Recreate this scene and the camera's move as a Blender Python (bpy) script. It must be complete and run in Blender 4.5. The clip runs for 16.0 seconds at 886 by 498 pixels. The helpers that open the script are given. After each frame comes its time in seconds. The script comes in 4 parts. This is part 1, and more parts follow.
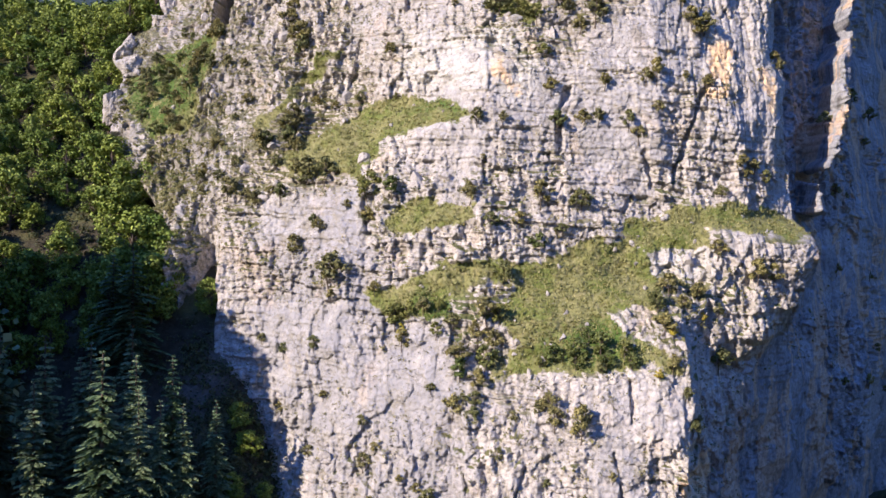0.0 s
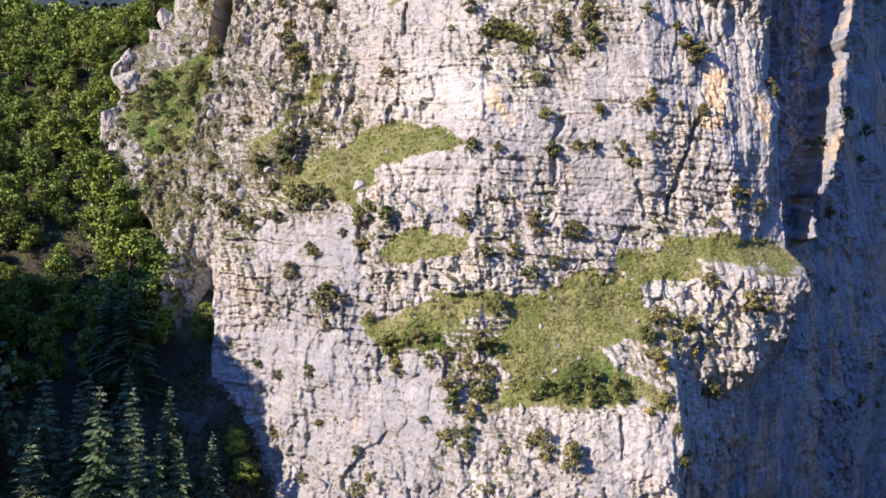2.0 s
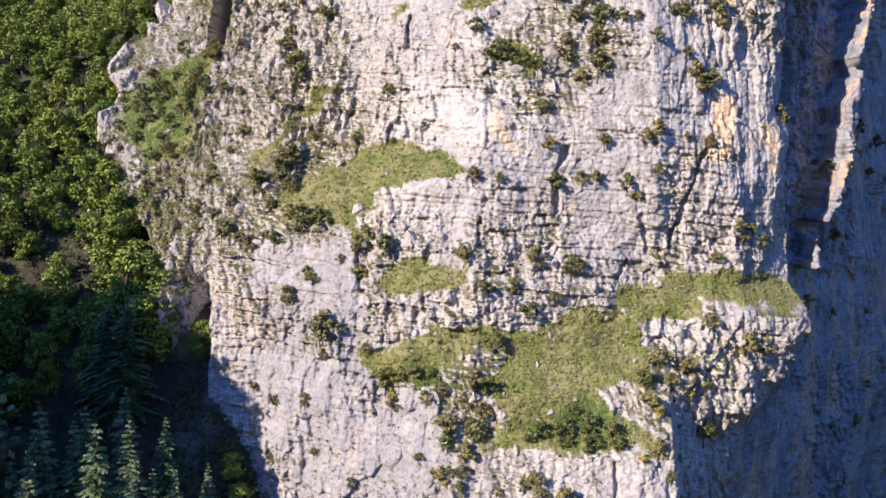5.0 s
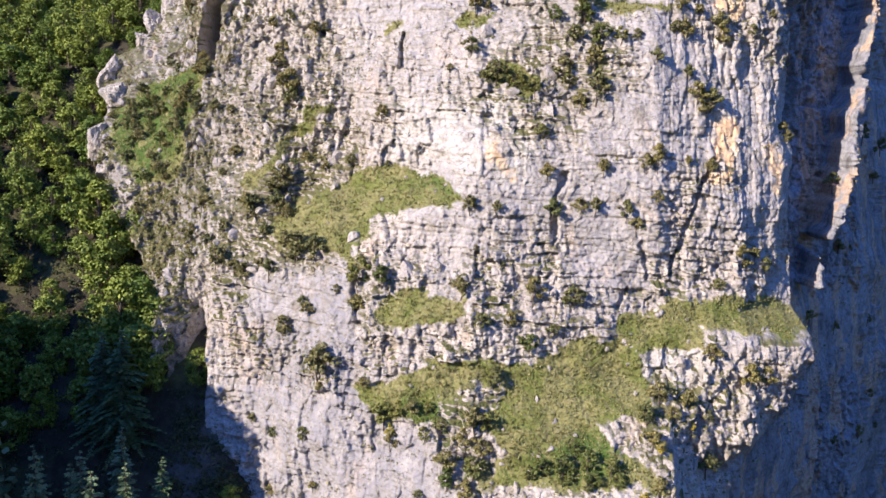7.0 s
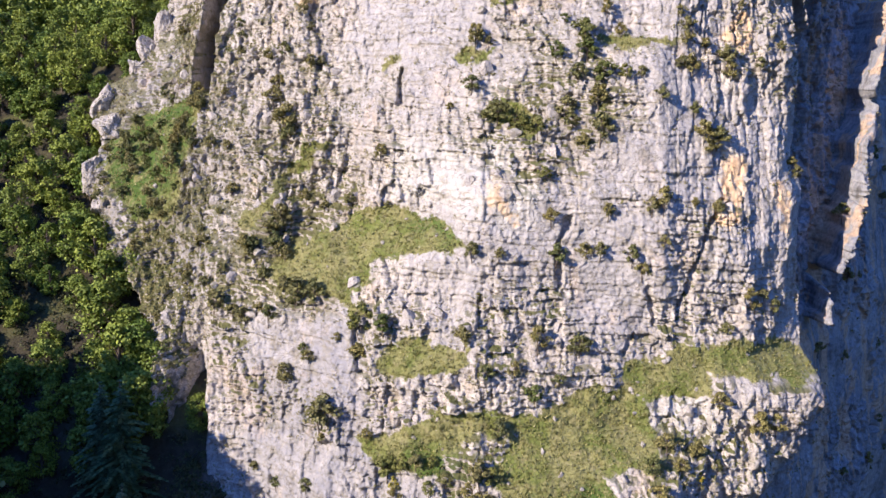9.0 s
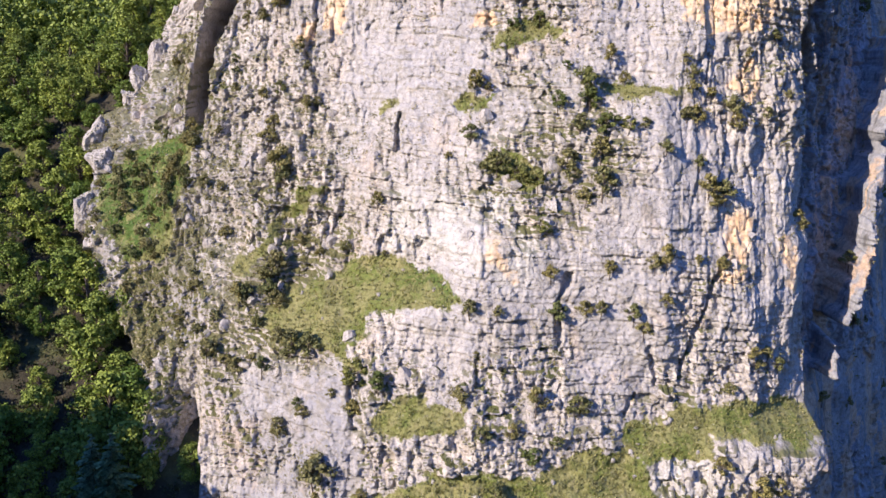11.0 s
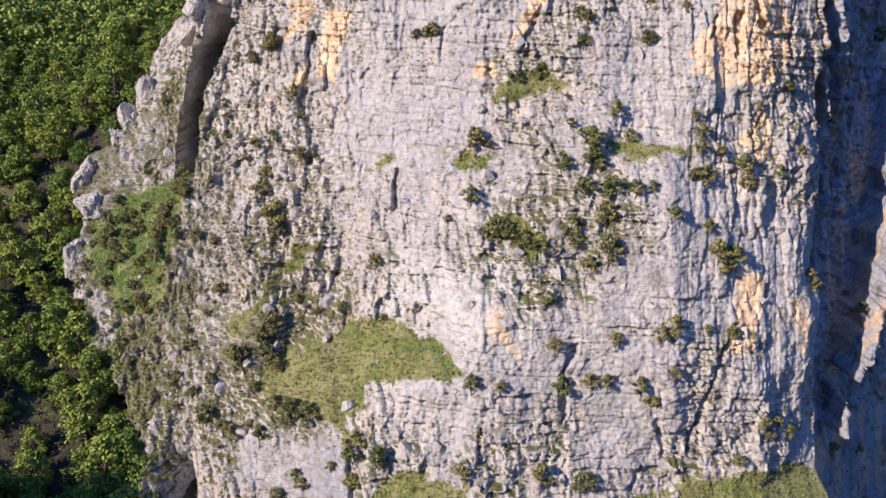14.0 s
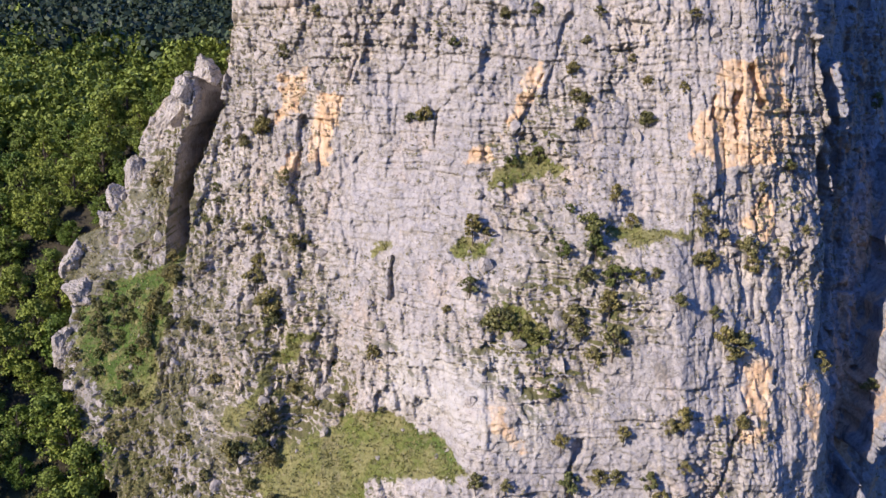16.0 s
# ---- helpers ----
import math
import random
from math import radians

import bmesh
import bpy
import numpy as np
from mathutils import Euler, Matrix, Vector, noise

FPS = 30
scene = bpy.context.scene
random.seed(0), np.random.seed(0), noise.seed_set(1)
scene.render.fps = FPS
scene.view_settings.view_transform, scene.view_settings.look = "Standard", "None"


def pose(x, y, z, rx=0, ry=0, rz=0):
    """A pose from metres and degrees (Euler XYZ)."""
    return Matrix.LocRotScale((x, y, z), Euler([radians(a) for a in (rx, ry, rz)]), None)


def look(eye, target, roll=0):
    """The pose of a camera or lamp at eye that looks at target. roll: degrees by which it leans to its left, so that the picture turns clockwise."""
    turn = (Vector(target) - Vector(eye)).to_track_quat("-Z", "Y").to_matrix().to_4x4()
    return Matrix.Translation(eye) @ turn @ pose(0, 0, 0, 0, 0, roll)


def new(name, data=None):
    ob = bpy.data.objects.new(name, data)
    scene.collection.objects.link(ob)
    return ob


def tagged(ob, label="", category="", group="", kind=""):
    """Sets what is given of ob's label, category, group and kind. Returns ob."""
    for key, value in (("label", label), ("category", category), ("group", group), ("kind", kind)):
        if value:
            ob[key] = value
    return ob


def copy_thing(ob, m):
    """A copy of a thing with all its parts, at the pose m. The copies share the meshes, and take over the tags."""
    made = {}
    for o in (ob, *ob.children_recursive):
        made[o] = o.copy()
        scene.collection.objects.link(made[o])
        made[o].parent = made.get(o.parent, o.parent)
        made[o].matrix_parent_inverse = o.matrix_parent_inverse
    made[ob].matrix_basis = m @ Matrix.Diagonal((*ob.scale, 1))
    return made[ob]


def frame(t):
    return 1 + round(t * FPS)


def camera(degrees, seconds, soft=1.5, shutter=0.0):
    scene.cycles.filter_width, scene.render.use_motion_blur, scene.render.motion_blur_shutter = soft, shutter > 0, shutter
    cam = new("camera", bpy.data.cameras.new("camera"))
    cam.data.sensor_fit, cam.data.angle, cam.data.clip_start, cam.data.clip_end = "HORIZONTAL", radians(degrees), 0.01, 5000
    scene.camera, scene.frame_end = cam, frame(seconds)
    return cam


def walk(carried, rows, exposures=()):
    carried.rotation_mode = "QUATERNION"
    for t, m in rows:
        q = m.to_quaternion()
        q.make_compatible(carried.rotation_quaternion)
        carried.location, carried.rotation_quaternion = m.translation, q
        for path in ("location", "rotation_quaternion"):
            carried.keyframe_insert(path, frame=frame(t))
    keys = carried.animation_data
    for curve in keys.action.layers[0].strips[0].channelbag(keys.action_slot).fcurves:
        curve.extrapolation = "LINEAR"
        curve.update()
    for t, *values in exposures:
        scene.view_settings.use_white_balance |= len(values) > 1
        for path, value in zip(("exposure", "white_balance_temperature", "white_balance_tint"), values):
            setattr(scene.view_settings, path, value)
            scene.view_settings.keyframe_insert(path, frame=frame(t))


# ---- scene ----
cam = camera(53.1, 16.0, soft=1.5)
# seconds, eye, target, roll
PATH = [
    (0, (1.02, -0.667, 27.678), (0.995, 1.333, 27.631), 1.4),
    (0.5, (1.205, -0.748, 28.747), (1.18, 1.251, 28.667), 1.6),
    (1, (1.378, -0.838, 29.82), (1.357, 1.161, 29.755), 1.7),
    (1.5, (1.491, -0.962, 30.89), (1.458, 1.036, 30.815), 2.3),
    (2, (1.553, -1.09, 31.978), (1.525, 0.907, 31.886), 1.6),
    (2.5, (1.565, -1.209, 33.114), (1.549, 0.78, 32.902), 2.5),
    (3, (1.554, -1.235, 34.335), (1.538, 0.724, 33.932), 2.5),
    (3.5, (1.539, -1.021, 35.642), (1.517, 0.938, 35.243), 2.4),
    (4, (1.535, -0.599, 37.007), (1.507, 1.388, 36.781), 2.7),
    (4.2, (1.541, -0.416, 37.556), (1.509, 1.573, 37.351), 2.9),
    (6.5, (1.657, 1.873, 43.881), (1.633, 3.849, 43.578), 2.4),
    (7, (1.648, 2.429, 45.275), (1.62, 4.404, 44.961), 2.1),
    (7.5, (1.618, 3.02, 46.687), (1.586, 4.99, 46.344), 1.8),
    (8, (1.581, 3.657, 48.129), (1.552, 5.628, 47.787), 1.7),
    (8.5, (1.557, 4.303, 49.577), (1.53, 6.271, 49.224), 1.8),
    (9, (1.539, 4.969, 51.008), (1.506, 6.934, 50.636), 1.3),
    (9.2, (1.546, 5.245, 51.572), (1.516, 7.209, 51.192), 1.3),
    (11.3, (1.761, 8.298, 57.409), (1.725, 10.255, 56.994), 1.7),
    (11.5, (1.779, 8.604, 57.973), (1.75, 10.559, 57.554), 1.9),
    (12, (1.8, 9.373, 59.408), (1.773, 11.323, 58.964), 2.3),
    (12.5, (1.782, 10.149, 60.857), (1.753, 12.096, 60.4), 1.4),
    (13, (1.725, 10.904, 62.283), (1.694, 12.847, 61.809), 0.9),
    (13.5, (1.638, 11.634, 63.659), (1.607, 13.576, 63.18), 0.8),
    (14, (1.546, 12.35, 64.925), (1.509, 14.284, 64.416), 1.0),
    (14.5, (1.456, 13.067, 66.072), (1.435, 14.997, 65.549), 1.6),
    (15, (1.322, 13.769, 67.141), (1.295, 15.693, 66.597), 1.6),
    (15.5, (1.161, 14.486, 68.193), (1.126, 16.396, 67.6), -0.6),
    (16, (0.999, 15.274, 69.297), (0.978, 17.224, 68.852), -0.2),
]
walk(cam, [(t, look(eye, target, roll)) for t, eye, target, roll in PATH], exposures=((0, 0.8, 5130, 29), (9, 0.77, 5130, 29), (13, 0.6, 5120, 29), (16, 0.38, 5110, 30)))

# ---- light ----
SUN_AZIMUTH, SUN_HEIGHT = 51.0, 27.0     # degrees to the left of the view, and above the horizon
az, el = radians(SUN_AZIMUTH), radians(SUN_HEIGHT)
to_sun = Vector((-math.sin(az) * math.cos(el), -math.cos(az) * math.cos(el), math.sin(el)))
sun = new("sun", bpy.data.lights.new("sun", "SUN"))
sun.data.energy, sun.data.angle, sun.data.color = 5.0, radians(0.5), (1.0, 0.8, 0.445)
sun.matrix_world = look((0, 0, 200), Vector((0, 0, 200)) - to_sun)
world = bpy.data.worlds.new("sky")
scene.world = world
world.use_nodes = True
nt = world.node_tree
sky = nt.nodes.new("ShaderNodeTexSky")
sky.sky_type, sky.sun_disc = "NISHITA", False
sky.sun_elevation, sky.sun_rotation = el, math.atan2(to_sun.x, to_sun.y)
sky.ozone_density, sky.dust_density, sky.air_density = 8.0, 0.2, 1.0
nt.links.new(sky.outputs[0], nt.nodes["Background"].inputs[0])
nt.nodes["Background"].inputs[1].default_value = 0.138

# ---- materials ----
class Mat:
    """A node material with short ways to add nodes."""

    def __init__(self, name, roughness=0.9):
        self.m = bpy.data.materials.new(name)
        self.m.use_nodes = True
        self.n = self.m.node_tree.nodes
        self.l = self.m.node_tree.links
        self.b = self.n["Principled BSDF"]
        self.b.inputs["Roughness"].default_value = roughness
        self.b.inputs["Specular IOR Level"].default_value = 0.25
        self.place = self.n.new("ShaderNodeTexCoord").outputs["Object"]

    def put(self, socket, value):
        if hasattr(value, "links"):
            self.l.new(value, socket)
        else:
            socket.default_value = value

    def scaled(self, sx, sy, sz):
        k = self.n.new("ShaderNodeMapping")
        k.inputs["Scale"].default_value = (sx, sy, sz)
        self.l.new(self.place, k.inputs["Vector"])
        return k.outputs[0]

    def noise(self, scale, detail=5.0, rough=0.6, vector=None, warp=0.0):
        k = self.n.new("ShaderNodeTexNoise")
        k.inputs["Scale"].default_value, k.inputs["Detail"].default_value = scale, detail
        k.inputs["Roughness"].default_value, k.inputs["Distortion"].default_value = rough, warp
        self.l.new(vector or self.place, k.inputs["Vector"])
        return k.outputs["Fac"]

    def cells(self, scale, feature="F1", vector=None):
        k = self.n.new("ShaderNodeTexVoronoi")
        k.feature = feature
        k.inputs["Scale"].default_value = scale
        self.l.new(vector or self.place, k.inputs["Vector"])
        return k.outputs["Distance"]

    def attribute(self, name):
        k = self.n.new("ShaderNodeAttribute")
        k.attribute_name = name
        return k.outputs["Fac"]

    def ramp(self, fac, *stops):
        k = self.n.new("ShaderNodeValToRGB")
        e = k.color_ramp.elements
        while len(e) < len(stops):
            e.new(0.5)
        for q, (at, c) in zip(e, stops):
            q.position, q.color = at, (*c, 1) if len(c) == 3 else c
        self.put(k.inputs[0], fac)
        return k.outputs[0]

    def step(self, fac, lo, hi):
        k = self.n.new("ShaderNodeMapRange")
        k.interpolation_type = "SMOOTHSTEP"
        self.put(k.inputs[0], fac)
        k.inputs[1].default_value, k.inputs[2].default_value = lo, hi
        return k.outputs[0]

    def maths(self, op, a, b=0.0):
        k = self.n.new("ShaderNodeMath")
        k.operation = op
        self.put(k.inputs[0], a)
        self.put(k.inputs[1], b)
        return k.outputs[0]

    def mix(self, fac, a, b, blend="MIX"):
        k = self.n.new("ShaderNodeMix")
        k.data_type, k.blend_type = "RGBA", blend
        self.put(k.inputs[0], fac)
        for s, v in ((k.inputs[6], a), (k.inputs[7], b)):
            self.put(s, (*v, 1) if isinstance(v, tuple) else v)
        return k.outputs[2]

    def bump(self, height, strength, distance, before=None):
        k = self.n.new("ShaderNodeBump")
        k.inputs["Strength"].default_value, k.inputs["Distance"].default_value = strength, distance
        self.l.new(height, k.inputs["Height"])
        if before:
            self.l.new(before, k.inputs["Normal"])
        return k.outputs[0]

    def done(self, color, normal=None):
        self.put(self.b.inputs["Base Color"], (*color, 1) if isinstance(color, tuple) else color)
        if normal:
            self.l.new(normal, self.b.inputs["Normal"])
        return self.m


def turf_colour(k):
    """Short dry mountain grass: olive and straw, with greener drifts."""
    blades = k.noise(5.0, 8, 0.78)
    drift = k.noise(0.35, 4, 0.6)
    fine = k.ramp(blades, (0.3, (0.095, 0.098, 0.028)), (0.5, (0.215, 0.21, 0.076)), (0.75, (0.37, 0.335, 0.16)))
    green = k.ramp(blades, (0.3, (0.07, 0.09, 0.018)), (0.7, (0.2, 0.225, 0.052)))
    c = k.mix(k.step(drift, 0.44, 0.62), fine, green)
    c = k.mix(k.maths("MULTIPLY", k.attribute("lush"), k.step(k.noise(0.9, 5, 0.65), 0.36, 0.52)), c, k.ramp(blades, (0.3, (0.03, 0.055, 0.01)), (0.7, (0.105, 0.17, 0.028))))
    dry = k.maths("MULTIPLY", k.step(k.noise(1.1, 5, 0.7), 0.52, 0.62), 0.45)
    c = k.mix(dry, c, (0.27, 0.235, 0.125))
    # stones that show through the grass
    return k.mix(k.maths("MULTIPLY", k.step(k.noise(3.2, 5, 0.75), 0.63, 0.69), 0.75), c, (0.44, 0.41, 0.36))


def rock_material():
    k = Mat("limestone", 0.92)
    grey = k.ramp(k.noise(0.16, 5, 0.6), (0.3, (0.4, 0.38, 0.365)), (0.5, (0.52, 0.485, 0.45)), (0.72, (0.63, 0.585, 0.53)))
    grain = k.ramp(k.noise(2.4, 9, 0.78), (0.3, (0.38, 0.37, 0.38)), (0.43, (0.75, 0.74, 0.75)), (0.55, (1.0, 0.99, 0.98)), (0.72, (1.18, 1.16, 1.12)))
    speck = k.ramp(k.noise(8.0, 7, 0.85), (0.32, (0.45, 0.44, 0.44)), (0.46, (0.92, 0.92, 0.92)), (0.7, (1.15, 1.14, 1.12)))
    c = k.mix(1.0, k.mix(1.0, grey, grain, "MULTIPLY"), speck, "MULTIPLY")
    # grey weathered skin with rain streaks
    streak = k.noise(1.0, 5, 0.65, k.scaled(1.5, 1.5, 0.12), 0.6)
    c = k.mix(k.maths("MULTIPLY", k.step(streak, 0.53, 0.72), 0.55), c, (0.27, 0.27, 0.28))
    lichen = k.noise(5.5, 6, 0.75)
    c = k.mix(k.maths("MULTIPLY", k.step(lichen, 0.56, 0.7), 0.5), c, (0.2, 0.2, 0.19))
    c = k.mix(k.maths("MULTIPLY", k.attribute("slab"), 0.5), c, k.ramp(k.noise(0.8, 7, 0.7), (0.3, (0.34, 0.335, 0.35)), (0.7, (0.46, 0.445, 0.44))))
    c = k.mix(k.maths("MULTIPLY", k.attribute("pale"), k.step(k.noise(0.7, 6, 0.65), 0.3, 0.5)), c, k.ramp(k.noise(2.0, 7, 0.7), (0.3, (0.42, 0.4, 0.37)), (0.6, (0.52, 0.5, 0.47))))
    # darker grey: dimmer grazing sun painted on the low left wall, grey ridge rock
    c = k.mix(k.maths("MULTIPLY", k.attribute("greyed"), k.step(k.noise(0.5, 6, 0.7), 0.25, 0.6)), c, k.mix(0.78, c, (0.27, 0.265, 0.28)))
    peach = k.step(k.noise(0.22, 6, 0.62, k.scaled(1, 1, 0.6), 0.6), 0.55, 0.68)
    c = k.mix(k.maths("MULTIPLY", peach, 0.4), c, k.mix(1.0, (0.62, 0.49, 0.36), grain, "MULTIPLY"))
    # hairline joints, upright and along the beds
    bent = k.n.new("ShaderNodeVectorMath")
    bent.operation = "ADD"
    wob = k.n.new("ShaderNodeTexNoise")
    wob.inputs["Scale"].default_value, wob.inputs["Detail"].default_value = 0.9, 5
    k.l.new(k.place, wob.inputs["Vector"])
    k.l.new(k.place, bent.inputs[0])
    k.l.new(wob.outputs["Color"], bent.inputs[1])
    flat_way = k.n.new("ShaderNodeMapping")
    flat_way.inputs["Scale"].default_value = (0.45, 0.4, 1.5)
    tall_way = k.n.new("ShaderNodeMapping")
    tall_way.inputs["Scale"].default_value = (1.0, 0.6, 0.5)
    k.l.new(bent.outputs[0], flat_way.inputs["Vector"])
    k.l.new(bent.outputs[0], tall_way.inputs["Vector"])
    seam = k.cells(1.15, "DISTANCE_TO_EDGE", tall_way.outputs[0])
    seam2 = k.cells(1.3, "DISTANCE_TO_EDGE", flat_way.outputs[0])
    thin = k.maths("MINIMUM", k.step(seam, -0.02, 0.03), k.step(seam2, 0.0, 0.045))
    where = k.step(k.noise(0.6, 6, 0.7), 0.48, 0.62)
    c = k.mix(k.maths("MULTIPLY", k.maths("SUBTRACT", 1.0, thin), k.maths("MULTIPLY", where, 0.5)), c, (0.1, 0.09, 0.085))
    # brown soil and dry stems caught in the pits
    pit = k.noise(2.1, 8, 0.78, None, 0.4)
    c = k.mix(k.maths("MULTIPLY", k.step(pit, 0.53, 0.64), 0.7), c, (0.13, 0.115, 0.085))
    dirt = k.maths("MULTIPLY", k.step(k.maths("ADD", k.noise(0.7, 7, 0.72, None, 0.5), k.maths("MULTIPLY", k.attribute("green"), 0.2)), 0.53, 0.64), 0.5)
    c = k.mix(dirt, c, k.mix(1.0, (0.25, 0.225, 0.155), grain, "MULTIPLY"))
    # rusty scars where slabs have come away
    rust = k.ramp(k.noise(1.1, 6, 0.65, k.scaled(1, 1, 0.5)), (0.3, (0.52, 0.34, 0.2)), (0.5, (0.66, 0.49, 0.31)), (0.7, (0.66, 0.57, 0.45)))
    worn = k.maths("ADD", k.attribute("rust"), k.maths("MULTIPLY", k.maths("SUBTRACT", k.noise(0.9, 6, 0.65), 0.5), 1.3))
    c = k.mix(k.step(worn, 0.45, 0.75), c, rust)
    # the side wall: bare rock, shade painted as dark blue-grey, tan scars, dark water streaks
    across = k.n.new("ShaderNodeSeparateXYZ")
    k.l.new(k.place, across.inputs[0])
    # the mask follows the corner where the wall turns into shade
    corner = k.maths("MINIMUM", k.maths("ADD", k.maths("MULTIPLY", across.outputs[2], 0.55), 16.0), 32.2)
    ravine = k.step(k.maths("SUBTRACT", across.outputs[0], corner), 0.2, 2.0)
    shaded_rock = k.mix(1.0, k.ramp(k.noise(0.35, 6, 0.65, k.scaled(1, 1, 0.5), 0.4), (0.3, (0.15, 0.16, 0.19)), (0.5, (0.3, 0.31, 0.345)), (0.7, (0.43, 0.43, 0.45))), grain, "MULTIPLY")
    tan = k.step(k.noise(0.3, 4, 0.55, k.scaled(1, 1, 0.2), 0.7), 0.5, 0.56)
    shaded_rock = k.mix(k.maths("MULTIPLY", tan, 0.8), shaded_rock, k.mix(1.0, (0.6, 0.43, 0.28), grain, "MULTIPLY"))
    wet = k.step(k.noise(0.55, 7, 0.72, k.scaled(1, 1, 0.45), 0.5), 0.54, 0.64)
    shaded_rock = k.mix(k.maths("MULTIPLY", wet, 0.75), shaded_rock, (0.085, 0.085, 0.09))
    c = k.mix(k.maths("MULTIPLY", ravine, 0.9), c, shaded_rock)
    # soil and tufts lodged in the joints and on small ledges
    nrm = k.n.new("ShaderNodeNewGeometry").outputs["Normal"]
    sep = k.n.new("ShaderNodeSeparateXYZ")
    k.l.new(nrm, sep.inputs[0])
    flat = k.step(k.maths("ADD", k.maths("ADD", sep.outputs[2], k.maths("MULTIPLY", k.attribute("green"), 0.6)), k.maths("MULTIPLY", k.maths("SUBTRACT", k.noise(1.3, 6, 0.7), 0.5), 1.1)), 0.58, 0.8)
    moss = k.maths("MULTIPLY", k.maths("MULTIPLY", flat, k.maths("SUBTRACT", 1.0, k.maths("MAXIMUM", k.attribute("slab"), ravine))), k.step(k.maths("ADD", k.noise(0.22, 4, 0.6), k.attribute("green")), 0.36, 0.55))
    turf = turf_colour(k)
    scrub = k.mix(0.6, turf, (0.07, 0.07, 0.032))
    c = k.mix(moss, c, scrub)
    edge = k.maths("ADD", k.attribute("grass"), k.maths("MULTIPLY", k.maths("SUBTRACT", k.noise(1.3, 7, 0.75), 0.5), 1.5))
    c = k.mix(k.step(edge, 0.4, 0.6), c, turf)
    facet = k.cells(3.4, "F1", k.scaled(1.0, 1.0, 0.7))
    n = k.bump(facet, 0.5, 0.12)
    n = k.bump(k.noise(6.0, 9, 0.8), 0.5, 0.07, n)
    n = k.bump(thin, 0.5, 0.1, n)
    return k.done(c, n)


def leaf_material(name, dark, mid, light):
    k = Mat(name, 0.6)
    info = k.n.new("ShaderNodeObjectInfo").outputs["Random"]
    geo = k.n.new("ShaderNodeNewGeometry").outputs["Random Per Island"]
    c = k.ramp(geo, (0.0, dark), (0.5, mid), (1.0, light))
    tone = k.ramp(info, (0.0, (0.62, 0.75, 0.62)), (0.5, (1, 1, 1)), (1.0, (1.22, 1.15, 0.95)))
    c = k.mix(1.0, c, tone, "MULTIPLY")
    k.b.inputs["Transmission Weight"].default_value = 0.0
    k.b.inputs["Subsurface Weight"].default_value = 0.0
    return k.done(c)


def bark_material():
    k = Mat("bark", 0.95)
    c = k.ramp(k.noise(6, 5, 0.7, k.scaled(1, 1, 0.2)), (0.3, (0.06, 0.045, 0.035)), (0.7, (0.16, 0.13, 0.1)))
    return k.done(c, k.bump(k.noise(12, 4), 0.5, 0.05))


def ground_material():
    k = Mat("forest_soil", 1.0)
    turf = turf_colour(k)
    earth = k.ramp(k.noise(1.4, 7, 0.7), (0.3, (0.022, 0.021, 0.013)), (0.7, (0.07, 0.06, 0.04)))
    c = k.mix(k.step(k.noise(0.12, 5, 0.6), 0.3, 0.5), k.mix(0.6, turf, (0.05, 0.055, 0.02)), earth)
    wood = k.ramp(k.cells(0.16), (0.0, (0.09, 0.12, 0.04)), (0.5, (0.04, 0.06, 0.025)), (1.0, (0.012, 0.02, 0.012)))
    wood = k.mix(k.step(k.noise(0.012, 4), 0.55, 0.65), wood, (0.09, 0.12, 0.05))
    # air haze painted into the colour: distant wood turns bluish
    wood = k.mix(k.attribute("far_haze"), wood, (0.045, 0.065, 0.06))
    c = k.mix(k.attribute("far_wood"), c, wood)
    c = k.mix(k.attribute("scree"), c, k.ramp(k.noise(3, 7, 0.7), (0.3, (0.08, 0.072, 0.062)), (0.7, (0.19, 0.17, 0.15))))
    return k.done(c, k.bump(k.noise(2.5, 8, 0.7), 0.8, 0.2))


ROCK, BARK, SOIL = rock_material(), bark_material(), ground_material()
LEAF_OAK = leaf_material("oak_leaves", (0.075, 0.105, 0.012), (0.16, 0.21, 0.026), (0.265, 0.32, 0.05))
LEAF_BOX = leaf_material("box_leaves", (0.08, 0.08, 0.028), (0.18, 0.17, 0.06), (0.29, 0.26, 0.105))
LEAF_FIR = leaf_material("cedar_needles", (0.05, 0.08, 0.04), (0.13, 0.18, 0.09), (0.24, 0.29, 0.16))
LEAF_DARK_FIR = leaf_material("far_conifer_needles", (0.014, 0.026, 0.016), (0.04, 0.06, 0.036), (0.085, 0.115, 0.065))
LEAF_RED = leaf_material("brown_leaves", (0.08, 0.055, 0.02), (0.19, 0.13, 0.05), (0.27, 0.2, 0.08))
GRASS = leaf_material("grass_blades", (0.11, 0.125, 0.032), (0.21, 0.215, 0.068), (0.36, 0.33, 0.15))


# ---- fields ----
def smooth(t):
    t = np.clip(t, 0, 1)
    return t * t * (3 - 2 * t)


def lattice(u, v, seed):
    """A random number in 0..1 for each whole pair."""
    h = (u.astype(np.int64) * 374761393 + v.astype(np.int64) * 668265263 + seed * 974711) & 0x7FFFFFFF
    h = ((h ^ (h >> 13)) * 1274126177) & 0x7FFFFFFF
    return ((h ^ (h >> 16)) & 0xFFFFF) / 1048575.0


